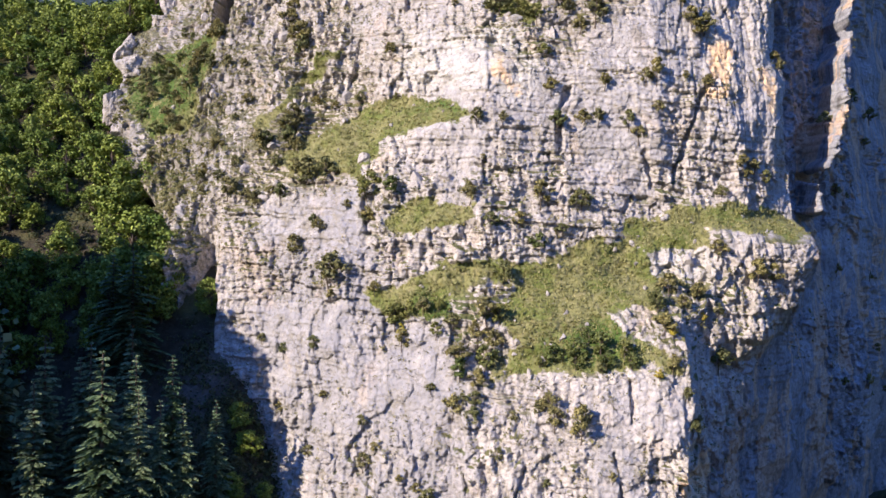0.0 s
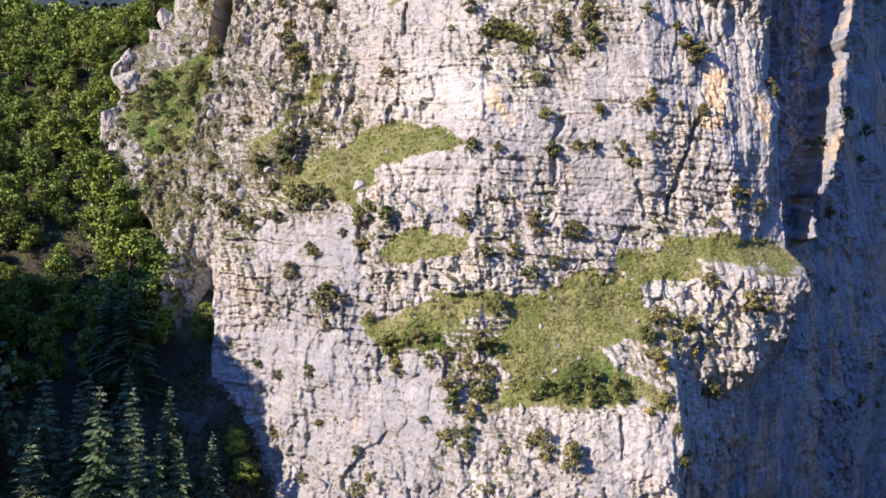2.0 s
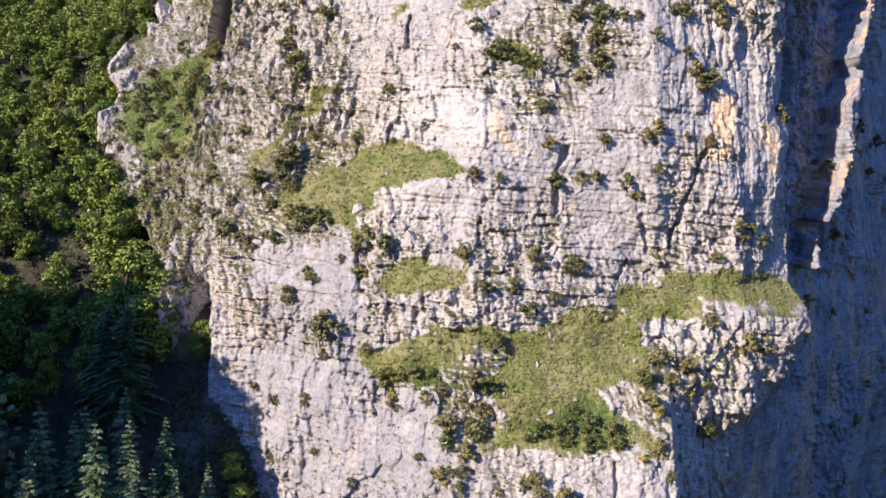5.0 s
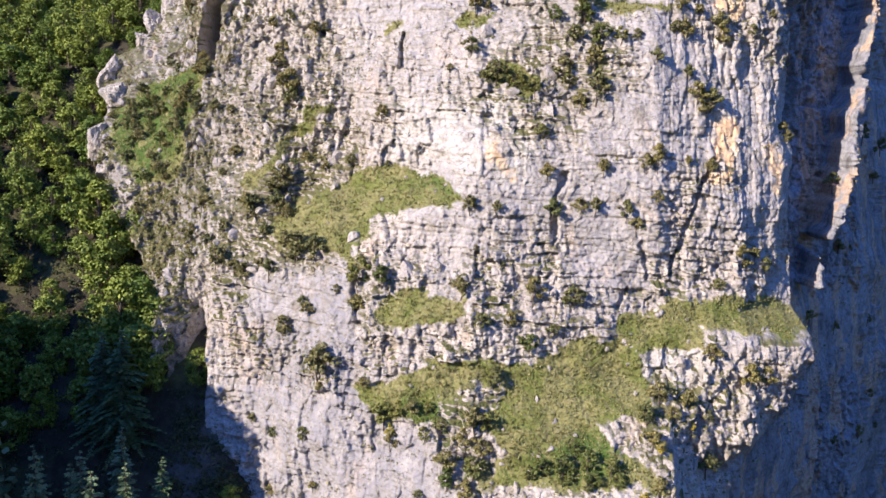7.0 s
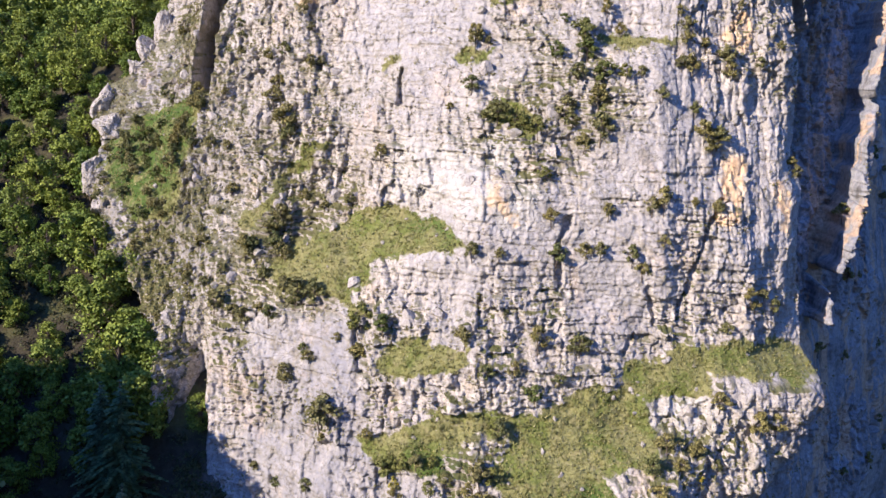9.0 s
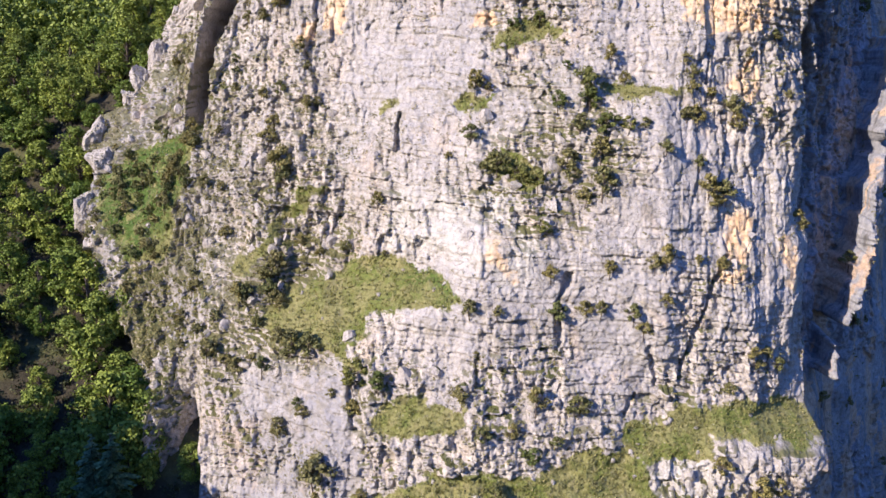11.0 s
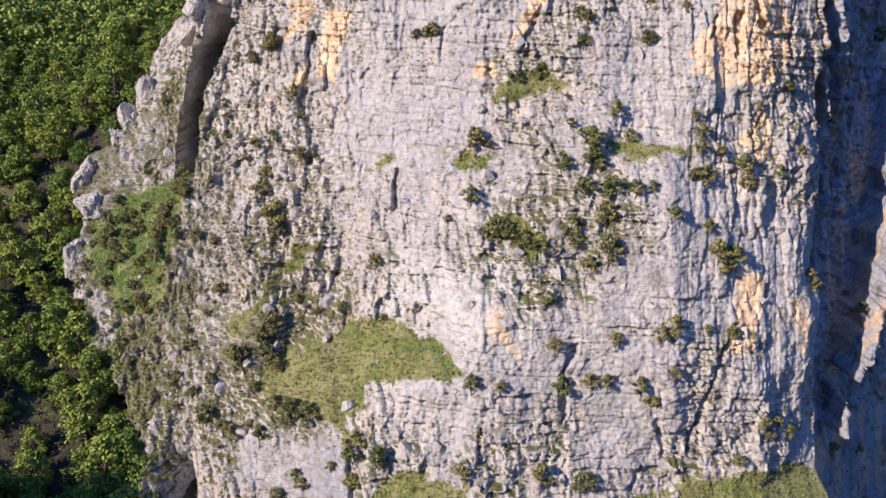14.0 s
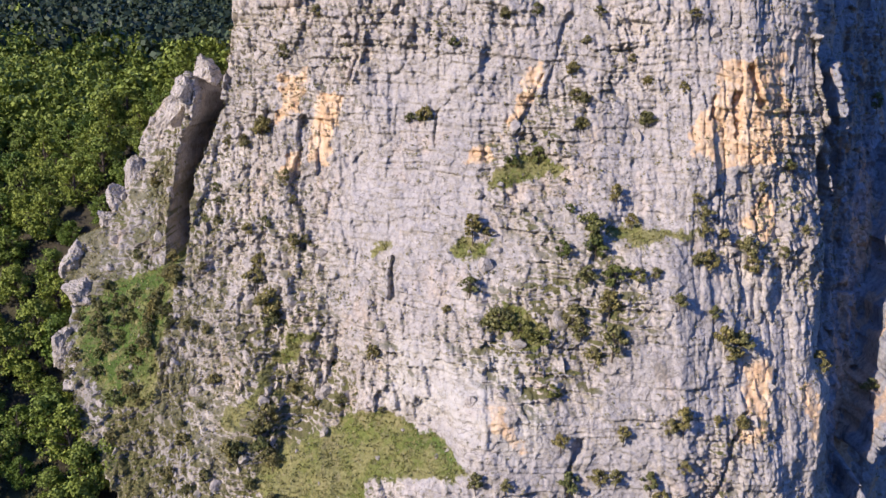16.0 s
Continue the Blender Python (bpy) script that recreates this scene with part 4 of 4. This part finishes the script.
def conifer(seed, height, radius, material, droop=0.25, levels=26):
    """A cedar: whorls of level to drooping boughs with flat sprays of needles."""
    rng = np.random.default_rng(seed)
    v, f, tv, tf = [], [], [], []
    limb(tv, tf, (0, 0, -0.8), (0, 0, height * 0.98), 0.02 * height, 0.003 * height, 7)
    for i in range(levels):
        t = i / (levels - 1)
        z = height * (0.08 + 0.9 * t)
        reach = radius * (1 - t) ** 0.8 * rng.uniform(0.75, 1.1) + 0.12
        for j in range(6 if t < 0.8 else 4):
            a = rng.uniform(0, 2 * math.pi)
            length = reach * rng.uniform(0.6, 1.1)
            out = np.array((math.cos(a), math.sin(a), 0))
            sidew = np.array((-math.sin(a), math.cos(a), 0))
            tip = np.array((0, 0, z)) + out * length + np.array((0, 0, -droop * length + 0.12 * length))
            limb(tv, tf, (0, 0, z), tip, 0.02, 0.008, 3)
            n = max(4, int(length * 6))
            for q in range(n):
                s = (q + 0.6) / n
                p = np.array((0, 0, z)) + out * length * s + np.array((0, 0, length * (0.12 * s - droop * s * s)))
                wdt = (0.5 * (1 - s) + 0.12) * min(1.0, length) * rng.uniform(0.6, 1.2)
                for sign in (-1, 1):
                    e = p + sidew * sign * wdt + out * wdt * 0.5 + np.array((0, 0, -0.18 * wdt + rng.normal() * 0.05))
                    k = len(v)
                    v += [p - out * 0.12, e - out * 0.1, e + out * 0.13 + np.array((0, 0, -0.04)), p + out * 0.16 + np.array((0, 0, 0.06))]
                    f.append((k, k + 1, k + 2, k + 3))
    return mesh_of("trunk", tv, tf, BARK), mesh_of("crown", v, f, material)


def placed(root, x, y, z, size=1.0, turn=0.0, tall=1.0):
    m = pose(x, y, z, 0, 0, turn)
    o = copy_thing(root, m)
    o.scale = (size, size, size * tall)
    return o


rng = np.random.default_rng(5)
LEAF_IVY = leaf_material("ivy_leaves", (0.02, 0.03, 0.01), (0.05, 0.06, 0.022), (0.09, 0.1, 0.04))
LEAF_FRESH = leaf_material("fresh_leaves", (0.075, 0.085, 0.02), (0.15, 0.165, 0.042), (0.235, 0.24, 0.078))
OAKS = [plant("oak_tree", zip(("trunk", "crown"), broadleaf(100 + i, 5.2, 2.3, 50, 58, 0.25, LEAF_OAK)),
              "bright green leafy oak tree on the steep slope", "tree", "oaks on the slope") for i in range(5)]
SHRUBS = [plant("shrub", zip(("stem", "crown"), broadleaf(200 + i, 1.7, 1.0, 18, 46, 0.17, LEAF_BOX)),
                "olive green box shrub rooted in a rock crack", "shrub", "shrubs on the cliff") for i in range(5)]
BRIGHT = [plant("shrub", zip(("stem", "crown"), broadleaf(230 + i, 1.7, 1.0, 18, 46, 0.17, LEAF_FRESH)),
                "fresh green leafy shrub on a grassy ledge", "shrub", "shrubs on the cliff") for i in range(2)]
BROOM = plant("broom_bush", zip(("stem", "crown"), broadleaf(250, 1.7, 1.0, 16, 44, 0.16, leaf_material("broom_flowers", (0.16, 0.15, 0.02), (0.35, 0.3, 0.03), (0.6, 0.48, 0.04)))),
              "yellow flowering broom bush beside the turf", "bush", "broom bushes")
FIRS = [plant("cedar_tree", zip(("trunk", "crown"), conifer(300 + i, 13.0, 2.6 + 0.5 * i, LEAF_FIR, 0.22 + 0.1 * i, 30)),
              "tall grey-green cedar in the shaded valley", "tree", "cedars below the cliff") for i in range(3)]
BROWN = plant("brown_tree", zip(("trunk", "crown"), broadleaf(400, 4.5, 2.2, 40, 40, 0.24, LEAF_RED)),
              "low tree with sparse brownish leaves at the cliff foot", "tree", "brown trees")
MASTERS = OAKS + SHRUBS + BRIGHT + [BROOM] + FIRS + [BROWN]


def seat(x, y):
    return float(ground_height(x, y))


# cedars: x, y, height, broadness
for i, (x, y, h, b) in enumerate([(-29.2, 63, 13.4, 1.0), (-24.4, 63.5, 15.2, 1.0), (-21.9, 64, 12.2, 0.8), (-20.6, 65, 10.5, 0.8), (-27.5, 67, 12.5, 0.9), (-33.5, 66.5, 12, 1.0),
                                  (-12.3, 58, 5.2, 0.9), (-27.4, 77.6, 11.0, 1.25), (-29.4, 78.2, 10.0, 1.2), (-39, 72, 11, 1.2), (-31.5, 70, 9, 0.9),
                                  # second row, added to cast shade on the cliff foot
                                  (-26.5, 66.5, 14, 0.9), (-23.2, 67, 12.5, 0.9), (-19.2, 66, 9.5, 0.9), (-29.8, 66, 15, 0.9), (-21, 69, 11, 0.9), (-24.8, 70.5, 12, 0.9), (-17.2, 68, 8.5, 0.9)]):
    o = placed(FIRS[2 if i in (7, 8, 9) else i % 2], x, y, seat(x, y) - 0.3, h / 13.0 * b, rng.uniform(0, 360), 1 / b)
for x, y in zip(rng.uniform(-19, -9, 24), rng.uniform(60, 79, 24)):
    if y < float(face(np.array([x]), np.array([seat(x, y) + 1.0]))[0]) - 1.5 and not (-18.5 > x and y < 68):
        placed(OAKS[int(rng.integers(5))], x, y, seat(x, y) - 0.3, rng.uniform(0.35, 0.6), rng.uniform(0, 360), 0.8)
for x, y in zip(rng.uniform(29, 52, 22), rng.uniform(57, 78, 22)):
    if y < 24 + x:
        placed(OAKS[int(rng.integers(5))], x, y, seat(x, y) - 0.3, rng.uniform(0.6, 1.0), rng.uniform(0, 360), 1.1)
ravine = np.random.default_rng(49)
for x, y in zip(ravine.uniform(28, 46, 26), ravine.uniform(55, 65, 26)):
    if x > 30 + 0.5 * (y - 58):
        placed(OAKS[int(ravine.integers(5))], x, y, seat(x, y) - 0.3, ravine.uniform(0.9, 1.35), ravine.uniform(0, 360), 1.1)
for x, y in zip(ravine.uniform(21, 52, 110), ravine.uniform(52, 98, 110)):
    if y < float(face(np.array([x]), np.array([2.0]))[0]) - 2.0 and (y > 44 + x or (y < 64 and x > 31)):
        placed(OAKS[int(ravine.integers(5))], x, y, seat(x, y) - 0.3, ravine.uniform(0.4, 0.75), ravine.uniform(0, 360), 1.0)
for x, y, s in [(-27.2, 81.2, 1.15), (-28.6, 79.6, 0.9), (-27.0, 83.2, 1.1), (-30.4, 80.2, 1.0), (-25.9, 81.0, 0.7), (-29.6, 83.2, 1.3), (-28.2, 84.6, 1.0), (-31.2, 81.0, 1.1), (-35.9, 79.5, 0.85), (-20.5, 59.5, 0.7), (-15.5, 61, 0.45), (31.5, 58, 0.8), (35.5, 60, 0.9), (38, 61, 1.0), (35, 57, 0.8)]:
    placed(OAKS[int(rng.integers(5))], x, y, seat(x, y) - 0.3, s, rng.uniform(0, 360), 1.1)
for x, y, s in [(-18.5, 59, 0.8), (-22, 58.5, 0.75), (-27, 59, 0.7), (-31, 60, 0.8), (-16.5, 58.5, 0.65), (-24.5, 57.5, 0.7)]:
    placed(BROWN, x, y, seat(x, y) - 0.3, s, rng.uniform(0, 360))


def shrubs(places, kinds, grow=1.0):
    for x, z, s in places:
        p = on_cliff(x, z - 0.8 * s)
        placed(kinds[int(rng.integers(len(kinds)))], p.x, p.y - 0.25 * s, p.z, 1.3 * s * grow, rng.uniform(0, 360), rng.uniform(0.8, 1.15))


shrubs(SHRUBS_LOW, SHRUBS)
shrubs(SHRUBS_MIDDLE, SHRUBS + BRIGHT)
shrubs(SHRUBS_RIGHT, SHRUBS)
shrubs(SHRUBS_BROOM, [BROOM])
shrubs(SHRUBS_LUSH, BRIGHT)
shrubs(SHRUBS_TOP, SHRUBS)
shrubs(SHRUBS_HIGH_LEFT, SHRUBS)
shrubs(SHRUBS_HIGH, SHRUBS + BRIGHT)
shrubs(SHRUBS_HIGH_RIGHT, SHRUBS)

# dense low bushes on the green slope behind the side ridge
gully = np.random.default_rng(47)
shrubs([(float(x), float(z), float(q)) for x, z, q in zip(gully.uniform(-37, -24.5, 80), gully.uniform(35.5, 50, 80), gully.uniform(0.3, 0.75, 80))
        if patch(np.array([x]), np.array([z]), TURF_RIDGE_GULLY, 2.0)[0] > 0.4 and x > np.interp(z, RIDGE_EDGE[0], RIDGE_EDGE[1]) + 0.8], BRIGHT + SHRUBS)

# more shrubs, smaller, where the rock is broken and green
some = []
for _ in range(4000):
    x, z = rng.choice((rng.uniform(-38, -14), rng.uniform(-38, 32))), rng.uniform(5, 71)
    i, j = int(np.searchsorted(gz[:, 0], z)), int(np.searchsorted(gx[0], x))
    lush = 0.25 + 0.9 * float(value_noise(np.array([x * 0.12]), np.array([z * 0.14]), 77, 4)[0]) + 0.9 * GREEN_MARK[i, j]
    if rng.random() < 0.25 * lush and gy[i + 3, j] - gy[i - 3, j] > 0.5 and SLAB_MARK[i, j] < 0.4 and PALE_MARK[i, j] < 0.4 and over[i, j] <= 0 and len(some) < 40:
        some.append((x, z, float(rng.uniform(0.25, 0.6))))
shrubs(some, SHRUBS)

# the wood on the slope: the nearest trees are things, those behind one mass
near, mass, taken = [], [], {}
for _ in range(11000):
    y = 77 + 172 * rng.random() ** 1.3
    x = -19 - 0.22 * (y - 80) - rng.uniform(0, 18 + 0.62 * (y - 60))
    rock_y = float(face(np.array([x]), np.array([seat(x, y) + 1.0]))[0]) if x > -46 else 1e9
    if x < np.interp(seat(x, y) + 1, RIDGE_EDGE[0], RIDGE_EDGE[1]) - 1:
        rock_y = 1e9
    if y > rock_y - 1.0 or (-31 < x and y < 81):
        continue
    gap = 2.5 + 0.008 * (y - 80)
    cell = (int(x // 4), int(y // 4))
    by = [p for i in (-1, 0, 1) for j in (-1, 0, 1) for p in taken.get((cell[0] + i, cell[1] + j), ())]
    if all((x - a) ** 2 + (y - b) ** 2 > gap * gap for a, b in by):
        taken.setdefault(cell, []).append((x, y))
        (near if len(near) < 270 and y < 135 else mass).append((x, y))
for x, y in near:
    placed(OAKS[int(rng.integers(5))], x, y, seat(x, y) - 0.4, rng.uniform(0.65, 1.2), rng.uniform(0, 360), rng.uniform(0.85, 1.15))


def crown_mass(name, places, clumps, per, leaf, material, label, cone=False):
    """A distant wood as one mesh: every tree a few clumps of leaf sprays."""
    n = len(places) * clumps * per
    px = np.repeat(np.array([(p[0], p[1], float(ground_height(p[0], p[1]))) for p in places]), clumps, 0)
    tall = np.repeat(rng.uniform(4.0, 6.5, len(places)), clumps)[:, None] * (1.6 if cone else 1.0)
    u = rng.random((len(px), 1))
    a = rng.uniform(0, 2 * math.pi, (len(px), 1))
    rad = (0.24 * (1 - u) if cone else 0.42 * np.sqrt(np.maximum(0.05, 1 - (1.7 * u - 0.7) ** 2))) * tall
    c = px + np.hstack((rad * np.cos(a), rad * np.sin(a), tall * (0.2 + 0.8 * u)))
    c = np.repeat(c, per, 0) + rng.normal(size=(n, 3)) * leaf * 0.9
    nrm = rng.normal(size=(n, 3)) + np.array((0, -0.3, 0.6))
    nrm /= np.linalg.norm(nrm, axis=1)[:, None]
    s = np.cross(nrm, rng.normal(size=(n, 3)))
    s /= np.linalg.norm(s, axis=1)[:, None]
    t = np.cross(nrm, s)
    z = leaf * rng.uniform(0.6, 1.3, (n, 1))
    v = np.stack((c - s * z * 0.5, c - t * z * 0.45, c + s * z * 0.5, c + t * z * 0.45), 1).reshape(-1, 3)
    me = soup(name, v, 4, material)
    return tagged(new(name, me), label, "wood", kind="stuff")


def joined_wood(name, places, models, material, label):
    """A wood as one mesh: low copies of a few crowns, each turned and sized."""
    vs, fs, n = [], [], 0
    for x, y in places:
        v, f = models[int(rng.integers(len(models)))]
        a, s = rng.uniform(0, 2 * math.pi), rng.uniform(0.75, 1.35)
        turn = np.array(((math.cos(a), -math.sin(a), 0), (math.sin(a), math.cos(a), 0), (0, 0, rng.uniform(0.85, 1.2)))) * s
        vs.append(v @ turn.T + np.array((x, y, seat(x, y) - 0.6)))
        fs.append(f + n)
        n += len(v)
    me = soup(name, np.concatenate(vs), 4, material)
    return tagged(new(name, me), label, "wood", kind="stuff")


def low_crown(seed):
    me = broadleaf(seed, 5.2, 2.6, 26, 20, 0.5, LEAF_OAK)[1]
    v = np.zeros(len(me.vertices) * 3)
    me.vertices.foreach_get("co", v)
    return v.reshape(-1, 3), np.arange(len(v) // 3).reshape(-1, 4)


joined_wood("oak_wood", mass, [low_crown(500 + i) for i in range(4)], LEAF_OAK, "dense green oak wood higher up the slope")
far_oaks, far_firs = [], []
for _ in range(6500):
    y, x = rng.uniform(185, 640), rng.uniform(-420, 60)
    if x < -0.12 * y + 20:
        (far_firs if value_noise(np.array([x / 70]), np.array([y / 70]), 87)[0] > -0.45 else far_oaks).append((x, y))
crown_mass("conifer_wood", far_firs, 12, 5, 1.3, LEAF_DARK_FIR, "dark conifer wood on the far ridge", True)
crown_mass("far_oak_wood", far_oaks, 10, 4, 1.6, LEAF_OAK, "green broadleaf wood on the far ridge")

# unseen trees on the side hill, added to make its shadow edge jagged
hill_side = np.random.default_rng(53)
crown_mass("hill_wood", list(zip(hill_side.uniform(-74, -34.5, 130), hill_side.uniform(57, 68, 130))), 26, 7, 0.8, LEAF_FIR, "unseen conifer wood on the side hill, added to cast jagged shade", True)

# undergrowth on the shaded slope, and scrub on the small ledges
def tufts(name, at, size, per, material, label, category):
    """Leafy tufts as one mesh."""
    n = len(at) * per
    s0 = np.repeat(size, per)[:, None]
    d = rng.normal(size=(n, 3))
    d /= np.linalg.norm(d, axis=1)[:, None]
    c = np.repeat(at, per, 0) + d * s0 * np.array((1.0, 0.8, 0.7)) * rng.uniform(0.3, 1.0, (n, 1))
    nrm = d + rng.normal(size=(n, 3)) * 0.6 + np.array((0, -0.2, 0.4))
    nrm /= np.linalg.norm(nrm, axis=1)[:, None]
    s = np.cross(nrm, rng.normal(size=(n, 3)))
    s /= np.linalg.norm(s, axis=1)[:, None]
    t = np.cross(nrm, s)
    z = np.minimum(s0 * rng.uniform(0.35, 0.75, (n, 1)), rng.uniform(0.14, 0.3, (n, 1)))
    v = np.stack((c - s * z * 0.5, c - t * z * 0.4, c + s * z * 0.5, c + t * z * 0.4), 1).reshape(-1, 3)
    me = soup(name, v, 4, material)
    return tagged(new(name, me), label, category, kind="stuff")


ux, uy = rng.uniform(-75, -6, 7000), rng.uniform(56, 140, 7000)
foot = np.random.default_rng(41)
ux, uy = np.concatenate((ux, foot.uniform(-23, -7, 1500), foot.uniform(18, 52, 2500))), np.concatenate((uy, foot.uniform(57, 80, 1500), foot.uniform(55, 99, 2500)))
keep = face(ux, ground_height(ux, uy) + 1) > uy + 0.5
ux, uy = ux[keep], uy[keep]
tufts("undergrowth", np.stack((ux, uy, ground_height(ux, uy) + 0.3), 1), rng.uniform(0.4, 1.1, len(ux)), 24, LEAF_IVY, "dark tangled undergrowth on the valley slope", "undergrowth")
step_y = np.zeros(gy.shape)
step_y[:-3] = gy[3:] - gy[:-3]
lush = 0.5 + 0.9 * value_noise(gx * 0.12, gz * 0.14, 77, 4) + 1.0 * GREEN_MARK
want = (step_y > 0.16) * np.clip(lush, 0, 1.4) * (1 - SLAB_MARK) * (1 - 0.8 * PALE_MARK) * (gz > 3) * (gz < 73) * (gx < 44) * (GRASS_MARK < 0.4) * (over < 1.5)
ii, jj = np.nonzero(rng.random(gy.shape) < want * (0.12 + 0.16 * smooth((-4 - gx) / 10)))
at = np.stack((gx2[ii, jj], gy[ii, jj], gz2[ii, jj] + 0.08), 1)
tufts("ledge_scrub", at, rng.uniform(0.1, 0.3, len(at)) * (1 + 0.5 * (rng.random(len(at)) < 0.15)), 7, LEAF_BOX, "small dull green tufts in the rock ledges", "scrub")

# turf blades on the banks
ii, jj = np.nonzero((GRASS_MARK > 0.55) & (gz > 3))
pick = rng.choice(len(ii), 9000)
base = np.stack((gx2[ii[pick], jj[pick]], gy[ii[pick], jj[pick]] - 0.02, gz2[ii[pick], jj[pick]]), 1)
base = np.repeat(base, 4, 0) + rng.normal(size=(36000, 3)) * (0.12, 0.06, 0.0)
lean = rng.normal(size=base.shape) * (0.08, 0.08, 0.04) + (0, -0.03, 0.17)
wid = rng.normal(size=base.shape) * (0.035, 0.035, 0)
v = np.stack((base - wid, base + wid, base + lean), 1).reshape(-1, 3)
me = soup("turf", v, 3, GRASS)
tagged(new("turf", me), "short olive and straw coloured grass on the ledges", "grass", kind="stuff")

# dark bushes rooted in the clefts of the ravine wall
wall_bush = np.random.default_rng(43)
shrubs([(float(wall_bush.uniform(37, 52)), float(wall_bush.uniform(8, 66)), float(wall_bush.uniform(0.25, 0.7))) for _ in range(18)], SHRUBS)

for o in MASTERS:
    for q in (*o.children_recursive, o):
        bpy.data.objects.remove(q)


# ---- boulders ----
def boulder_mesh(name, seed, size):
    """An angular block: a ball cut by random planes, then roughened."""
    rng_ = np.random.default_rng(seed)
    bm = bmesh.new()
    bmesh.ops.create_icosphere(bm, subdivisions=5, radius=1.0)
    cuts = [(Vector(rng_.normal(size=3)).normalized(), rng_.uniform(0.34, 0.7)) for _ in range(14)]
    for v in bm.verts:
        for n, d in cuts:
            k = v.co.dot(n) - d
            if k > 0:
                v.co -= n * k
        v.co += v.co.normalized() * 0.1 * noise.fractal(v.co * 3.0 + Vector((seed, 0, 0)), 0.6, 2.1, 4)
        v.co = Vector((v.co.x * size[0] * 1.5, v.co.y * size[1] * 1.5, v.co.z * size[2] * 1.5))
    me = bpy.data.meshes.new(name)
    bm.to_mesh(me)
    bm.free()
    me.materials.append(ROCK)
    return me


def boulder(seed, size, at, turn, label, name="boulder"):
    o = new(name, boulder_mesh(name, seed, size))
    o.matrix_world = pose(*at, *turn)
    return tagged(o, label, "rock", "perched boulders")


for seed, size, (x, z), back, turn in (
        (1, (1.5, 1.4, 1.4), (-24.0, 67.0), 3.0, (10, 30, 0)),
        (2, (1.0, 1.0, 0.7), (-26.2, 66.2), 3.0, (0, 20, 30)),
        (3, (1.3, 1.4, 1.7), (-25.4, 64.6), 1.5, (0, 25, 10)),
        (4, (1.1, 1.2, 2.0), (-26.9, 63.0), 0.5, (0, 22, 0)),
        (5, (1.7, 2.4, 3.3), (-29.3, 61.2), 0.5, (0, 32, 15)),
        (8, (1.1, 1.1, 1.4), (-35.2, 51.4), 0.0, (0, 10, 40)),
        (9, (1.3, 1.2, 1.5), (-36.6, 44.8), 0.0, (8, -10, 0)),
        (10, (1.0, 1.0, 1.9), (-37.4, 40.2), 0.3, (0, 8, 70)),
        (11, (1.2, 1.1, 1.5), (-35.7, 37.6), 0.3, (0, -12, 20)),
        (12, (1.4, 1.2, 2.0), (-32.6, 55.6), 0.0, (0, 24, 50)),
        (13, (1.2, 1.2, 1.8), (-31.9, 58.6), 0.5, (0, 18, 110)),
        (14, (1.3, 1.1, 1.6), (-33.9, 53.4), 0.0, (5, 15, 0))):
    boulder(seed, size, (x, float(face(np.array([x]), np.array([z]))[0]) + back, z), turn, "weathered grey limestone block perched on the side ridge")
boulder(6, (1.1, 1.0, 2.1), (-38.2, 104.6, 48.0), (0, 12, 20), "upright grey rock tower at the end of the ridge", "rock_tower")
p = on_cliff(5.2, 7.4)
boulder(7, (0.75, 0.6, 0.5), (5.2, p.y - 0.5, 7.6), (4, 3, 12), "bright white squared block on the undercut lip", "white_block")


# ---- loose blocks on the face and stones in the turf: pieces of the cliff ----
def block_mesh_low(seed):
    """A small angular block of few faces."""
    rng_ = np.random.default_rng(seed)
    bm = bmesh.new()
    bmesh.ops.create_icosphere(bm, subdivisions=2, radius=0.5)
    cuts = [(Vector(rng_.normal(size=3)).normalized(), rng_.uniform(0.2, 0.34)) for _ in range(9)]
    for v in bm.verts:
        for n, d in cuts:
            v.co -= n * max(v.co.dot(n) - d, 0)
    bmesh.ops.remove_doubles(bm, verts=bm.verts, dist=0.02)
    me = bpy.data.meshes.new("block")
    bm.to_mesh(me)
    bm.free()
    me.materials.append(ROCK)
    return me


BLOCKS = [block_mesh_low(20 + i) for i in range(9)]
count = 0
while count < 280:
    x, z = rng.uniform(-38, 32), rng.uniform(4, 71)
    i, j = int(np.searchsorted(gz[:, 0], z)), int(np.searchsorted(gx[0], x))
    on_turf = GRASS_MARK[i, j] > 0.5
    if over[i, j] > 0 or SLAB_MARK[i, j] > 0.4 or (gy[i + 3, j] - gy[i - 3, j] < 0.45 and not on_turf) or (on_turf and rng.random() < 0.5):
        continue
    p = on_cliff(x, z)
    s = rng.uniform(0.35, 0.8) if on_turf else rng.uniform(0.6, 1.7)
    o = new("block", BLOCKS[int(rng.integers(9))])
    o.parent = cliff
    o.matrix_local = pose(p.x, p.y + 0.08 * s, p.z, *rng.uniform(-25, 25, 2), rng.uniform(0, 360)) @ Matrix.Diagonal((s, s * 0.9, s * rng.uniform(0.8, 1.5), 1))
    count += 1
